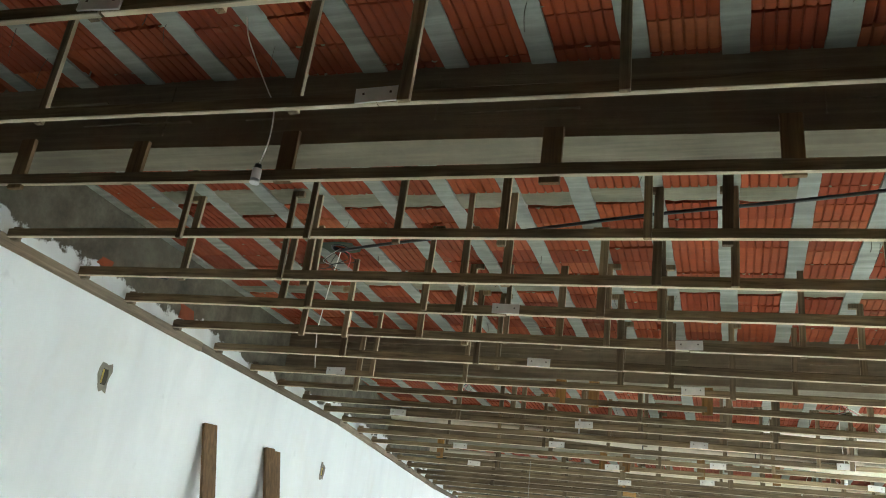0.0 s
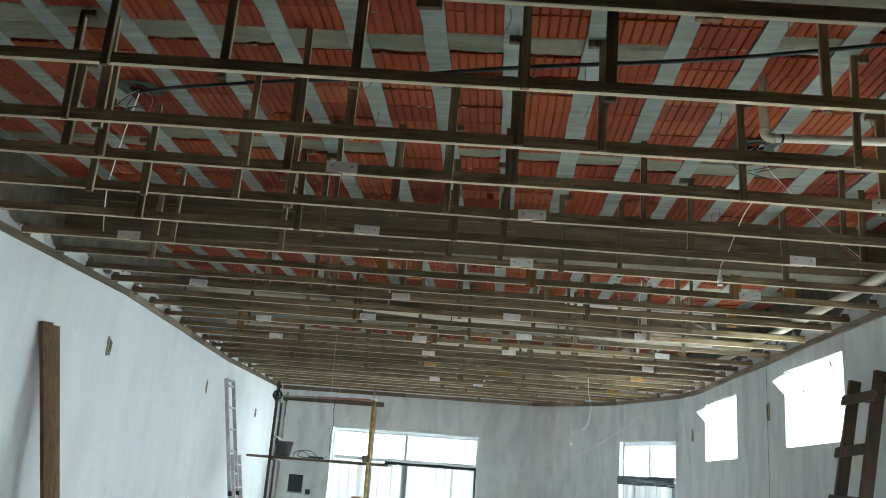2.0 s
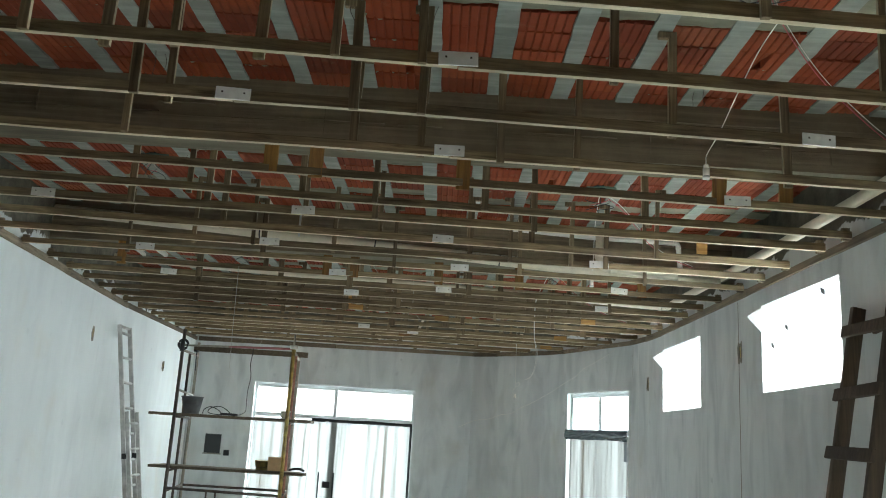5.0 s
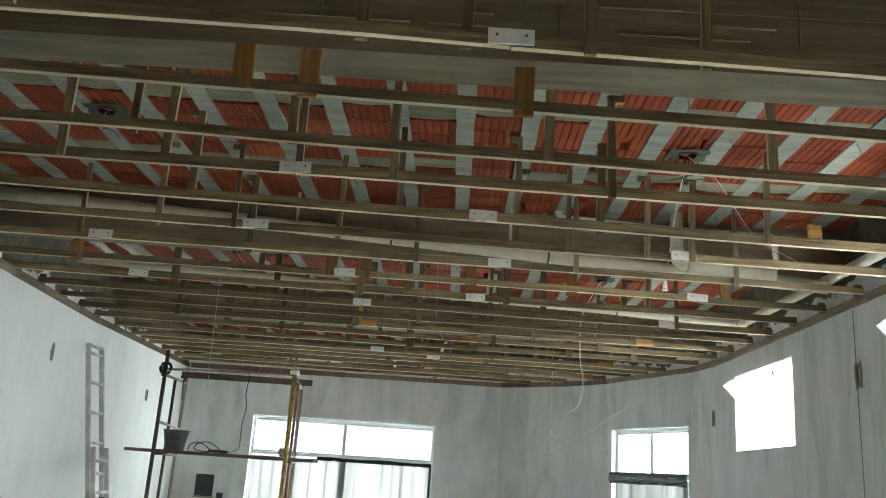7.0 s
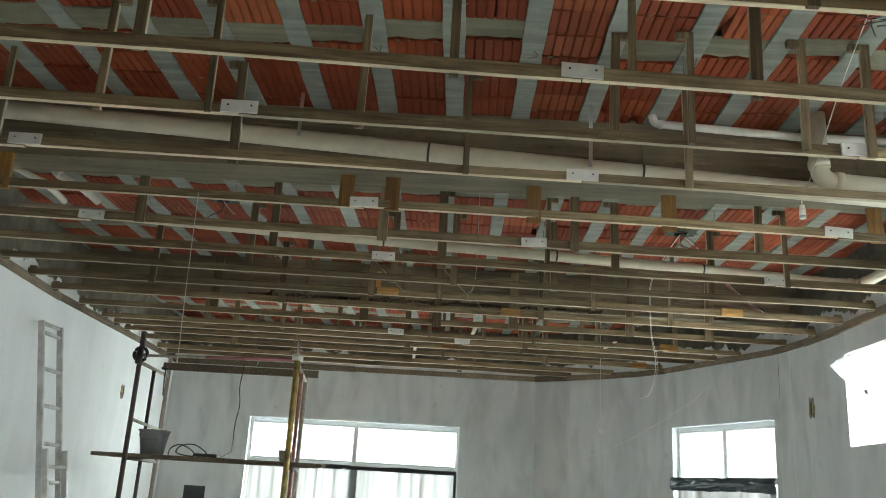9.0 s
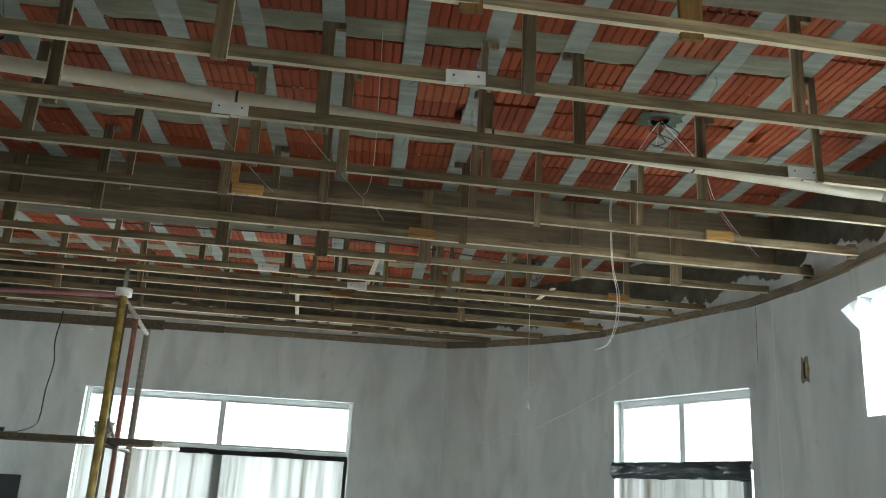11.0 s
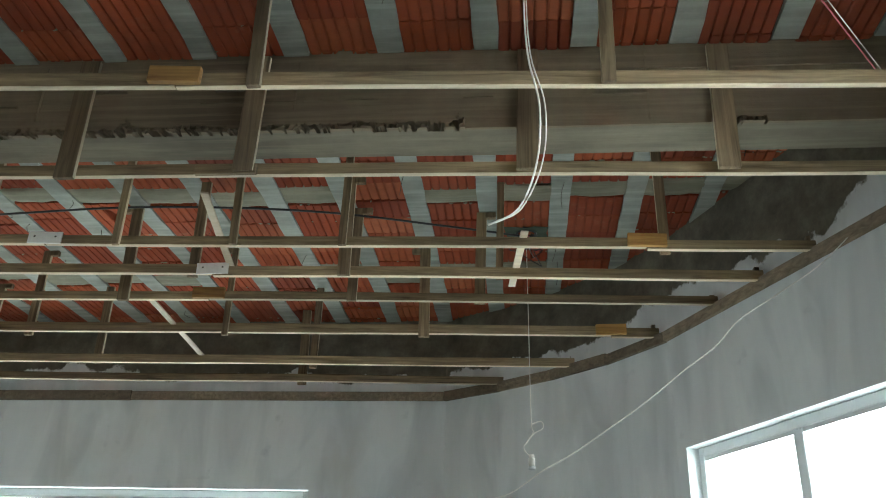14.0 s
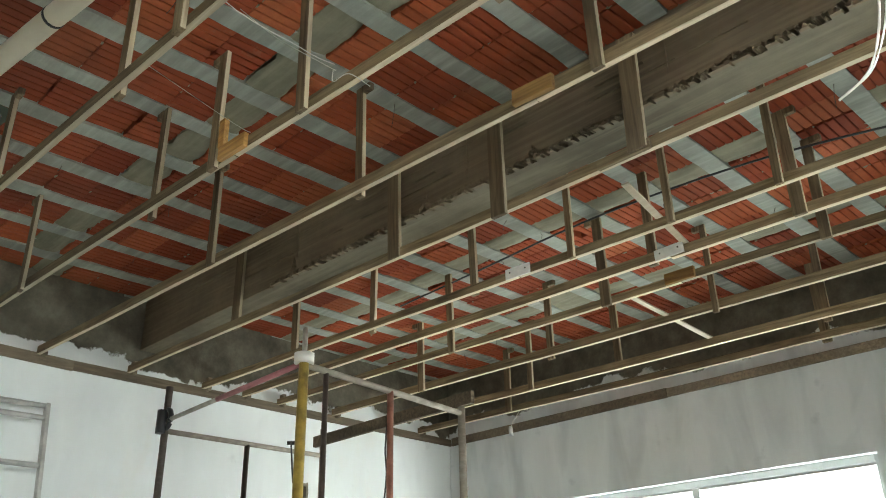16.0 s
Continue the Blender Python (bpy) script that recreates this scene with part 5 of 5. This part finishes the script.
for a, b in (((2.71, 15.06, 3.325), (2.64, 16.10, 3.325)), ((4.725, 14.32, 3.325), (4.66, 14.94, 3.325)), ((3.36, 14.05, 3.40), (3.28, 14.72, 3.325))):
    bm = bmesh.new()
    bar(bm, a, b, 0.034, 0.010, (1, 0, 0))
    solid("lath", bm, M_PALE, "pale thin lath laid loose across the battens", "lath", "loose laths", bevel=0.001)

# ---- small marks and leftovers ----
for y, z0, z1, label in ((10.27, 0.02, 2.68, "thin dark filled conduit chase down the wall"), (10.27, 2.82, 3.21, "thin dark filled conduit chase up to the ceiling line")):
    bm = bmesh.new()
    n = 24
    left_side, right_side = [], []
    for k in range(n + 1):
        z = z0 + (z1 - z0) * k / n
        c = y + 0.008 * noise.noise(Vector((z * 1.4, 3, 0)))
        hw = 0.0045 + 0.003 * noise.noise(Vector((z * 9, 5, 0)))
        left_side.append([bm.verts.new((xx, c - hw, z)) for xx in (6.2795, 6.2775)])
        right_side.append([bm.verts.new((xx, c + hw, z)) for xx in (6.2795, 6.2775)])
    for k in range(n):
        bm.faces.new((left_side[k][1], left_side[k + 1][1], right_side[k + 1][1], right_side[k][1]))
        bm.faces.new((left_side[k][0], left_side[k + 1][0], left_side[k + 1][1], left_side[k][1]))
        bm.faces.new((right_side[k][1], right_side[k + 1][1], right_side[k + 1][0], right_side[k][0]))
    solid("wall_chase", bm, M_CHIP, label, "chase", kind="structure")

for y, z0, z1, hw0, label in ((13.78, 0.02, 3.21, 0.004, "pale filled conduit chase on the bent wall"), (13.975, 2.80, 3.215, 0.004, "thin dark crack below the ceiling line")):
    d = Vector((-0.08, 0.52, 0)).normalized()
    nrm = Vector((-d.y, d.x, 0))
    foot = Vector((wall_x(RIGHT, y), y, 0))
    bm = bmesh.new()
    pairs = []
    for k in range(31):
        z = z0 + (z1 - z0) * k / 30
        c = 0.010 * noise.noise(Vector((z * 1.3, y, 0)))
        hw = hw0 + 0.0025 * noise.noise(Vector((z * 8, y, 4)))
        pairs.append([bm.verts.new(foot + d * (c + o) + nrm * q + UP * z) for o, q in ((-hw, 0.0003), (-hw * 0.7, 0.001), (hw * 0.7, 0.001), (hw, 0.0003))])
    for a, b in zip(pairs, pairs[1:]):
        for q in range(3):
            bm.faces.new((a[q], a[q + 1], b[q + 1], b[q]))
    solid("wall_chase", bm, M_CHIP if y > 13.9 else M_PALECHIP, label, "chase", kind="structure")

# Exposed brick where the plaster is missing, high on the white wall.
for y, z, w, h in ((5.80, 3.42, 0.17, 0.085), (4.89, 3.44, 0.12, 0.06)):
    bm = bmesh.new()
    r = random.Random(int(y * 100))
    x = wall_x(LEFT, y)
    vs = box(bm, x + 0.0005, x + 0.006, y - w / 2, y + w / 2, z - h / 2, z + h / 2)
    for v in vs:
        v.co.y += r.uniform(-0.03, 0.03)
        v.co.z += r.uniform(-0.02, 0.02)
    solid("exposed_brick", bm, M_TILE, "orange brick showing through the raw wall top", "brick", kind="structure")

# Ends of tying wire that stick out of the slab joists.
rw = random.Random(77)
bm = bmesh.new()


def crumb(bm, x, y, z, r):
    """A blob of mortar squeezed out of a joint."""
    a, b, h = r.uniform(0.006, 0.02), r.uniform(0.004, 0.009), r.uniform(0.004, 0.011)
    ring = [bm.verts.new((x + a * math.cos(q) * r.uniform(0.6, 1.2), y + b * math.sin(q) * r.uniform(0.6, 1.2), z)) for q in (0.0, 1.05, 2.1, 3.14, 4.2, 5.25)]
    tip = bm.verts.new((x + r.uniform(-0.4, 0.4) * a, y, z - h))
    for q in range(6):
        f = bm.faces.new((ring[q], tip, ring[(q + 1) % 6]))
        f.material_index, f.smooth = 2, True


for bay, (y0, y1, x_first, pitch) in enumerate(BAYS):
    for _ in range(26):
        k = rw.randint(1, 15)
        x, y = x_first + pitch * k + rw.uniform(-0.04, 0.04), rw.uniform(max(y0, 2.6) + 0.1, y1 - 0.1)
        if not wall_x(LEFT, y) + 0.2 < x < wall_x(RIGHT, y) - 0.2:
            continue
        ln = rw.uniform(0.05, 0.17)
        tube(bm, smooth_line([(x, y, Z_SLAB - 0.008), (x + rw.uniform(-0.02, 0.02), y + rw.uniform(-0.02, 0.02), Z_SLAB - 0.5 * ln), (x + rw.uniform(-0.035, 0.035), y + rw.uniform(-0.035, 0.035), Z_SLAB - ln)], 3), 0.0014, 4)
solid("tying_wire", bm, M_DARKSTEEL, "rusty tying wire ends sticking out of the slab", "wire", kind="stuff")

bm = bmesh.new()
box(bm, 5.71, 5.80, 9.60, 9.63, 3.48, 3.61)
solid("wood_offcut", bm, M_FRESH, "small orange wood offcut nailed under the pipe", "wood offcut", bevel=0.004)
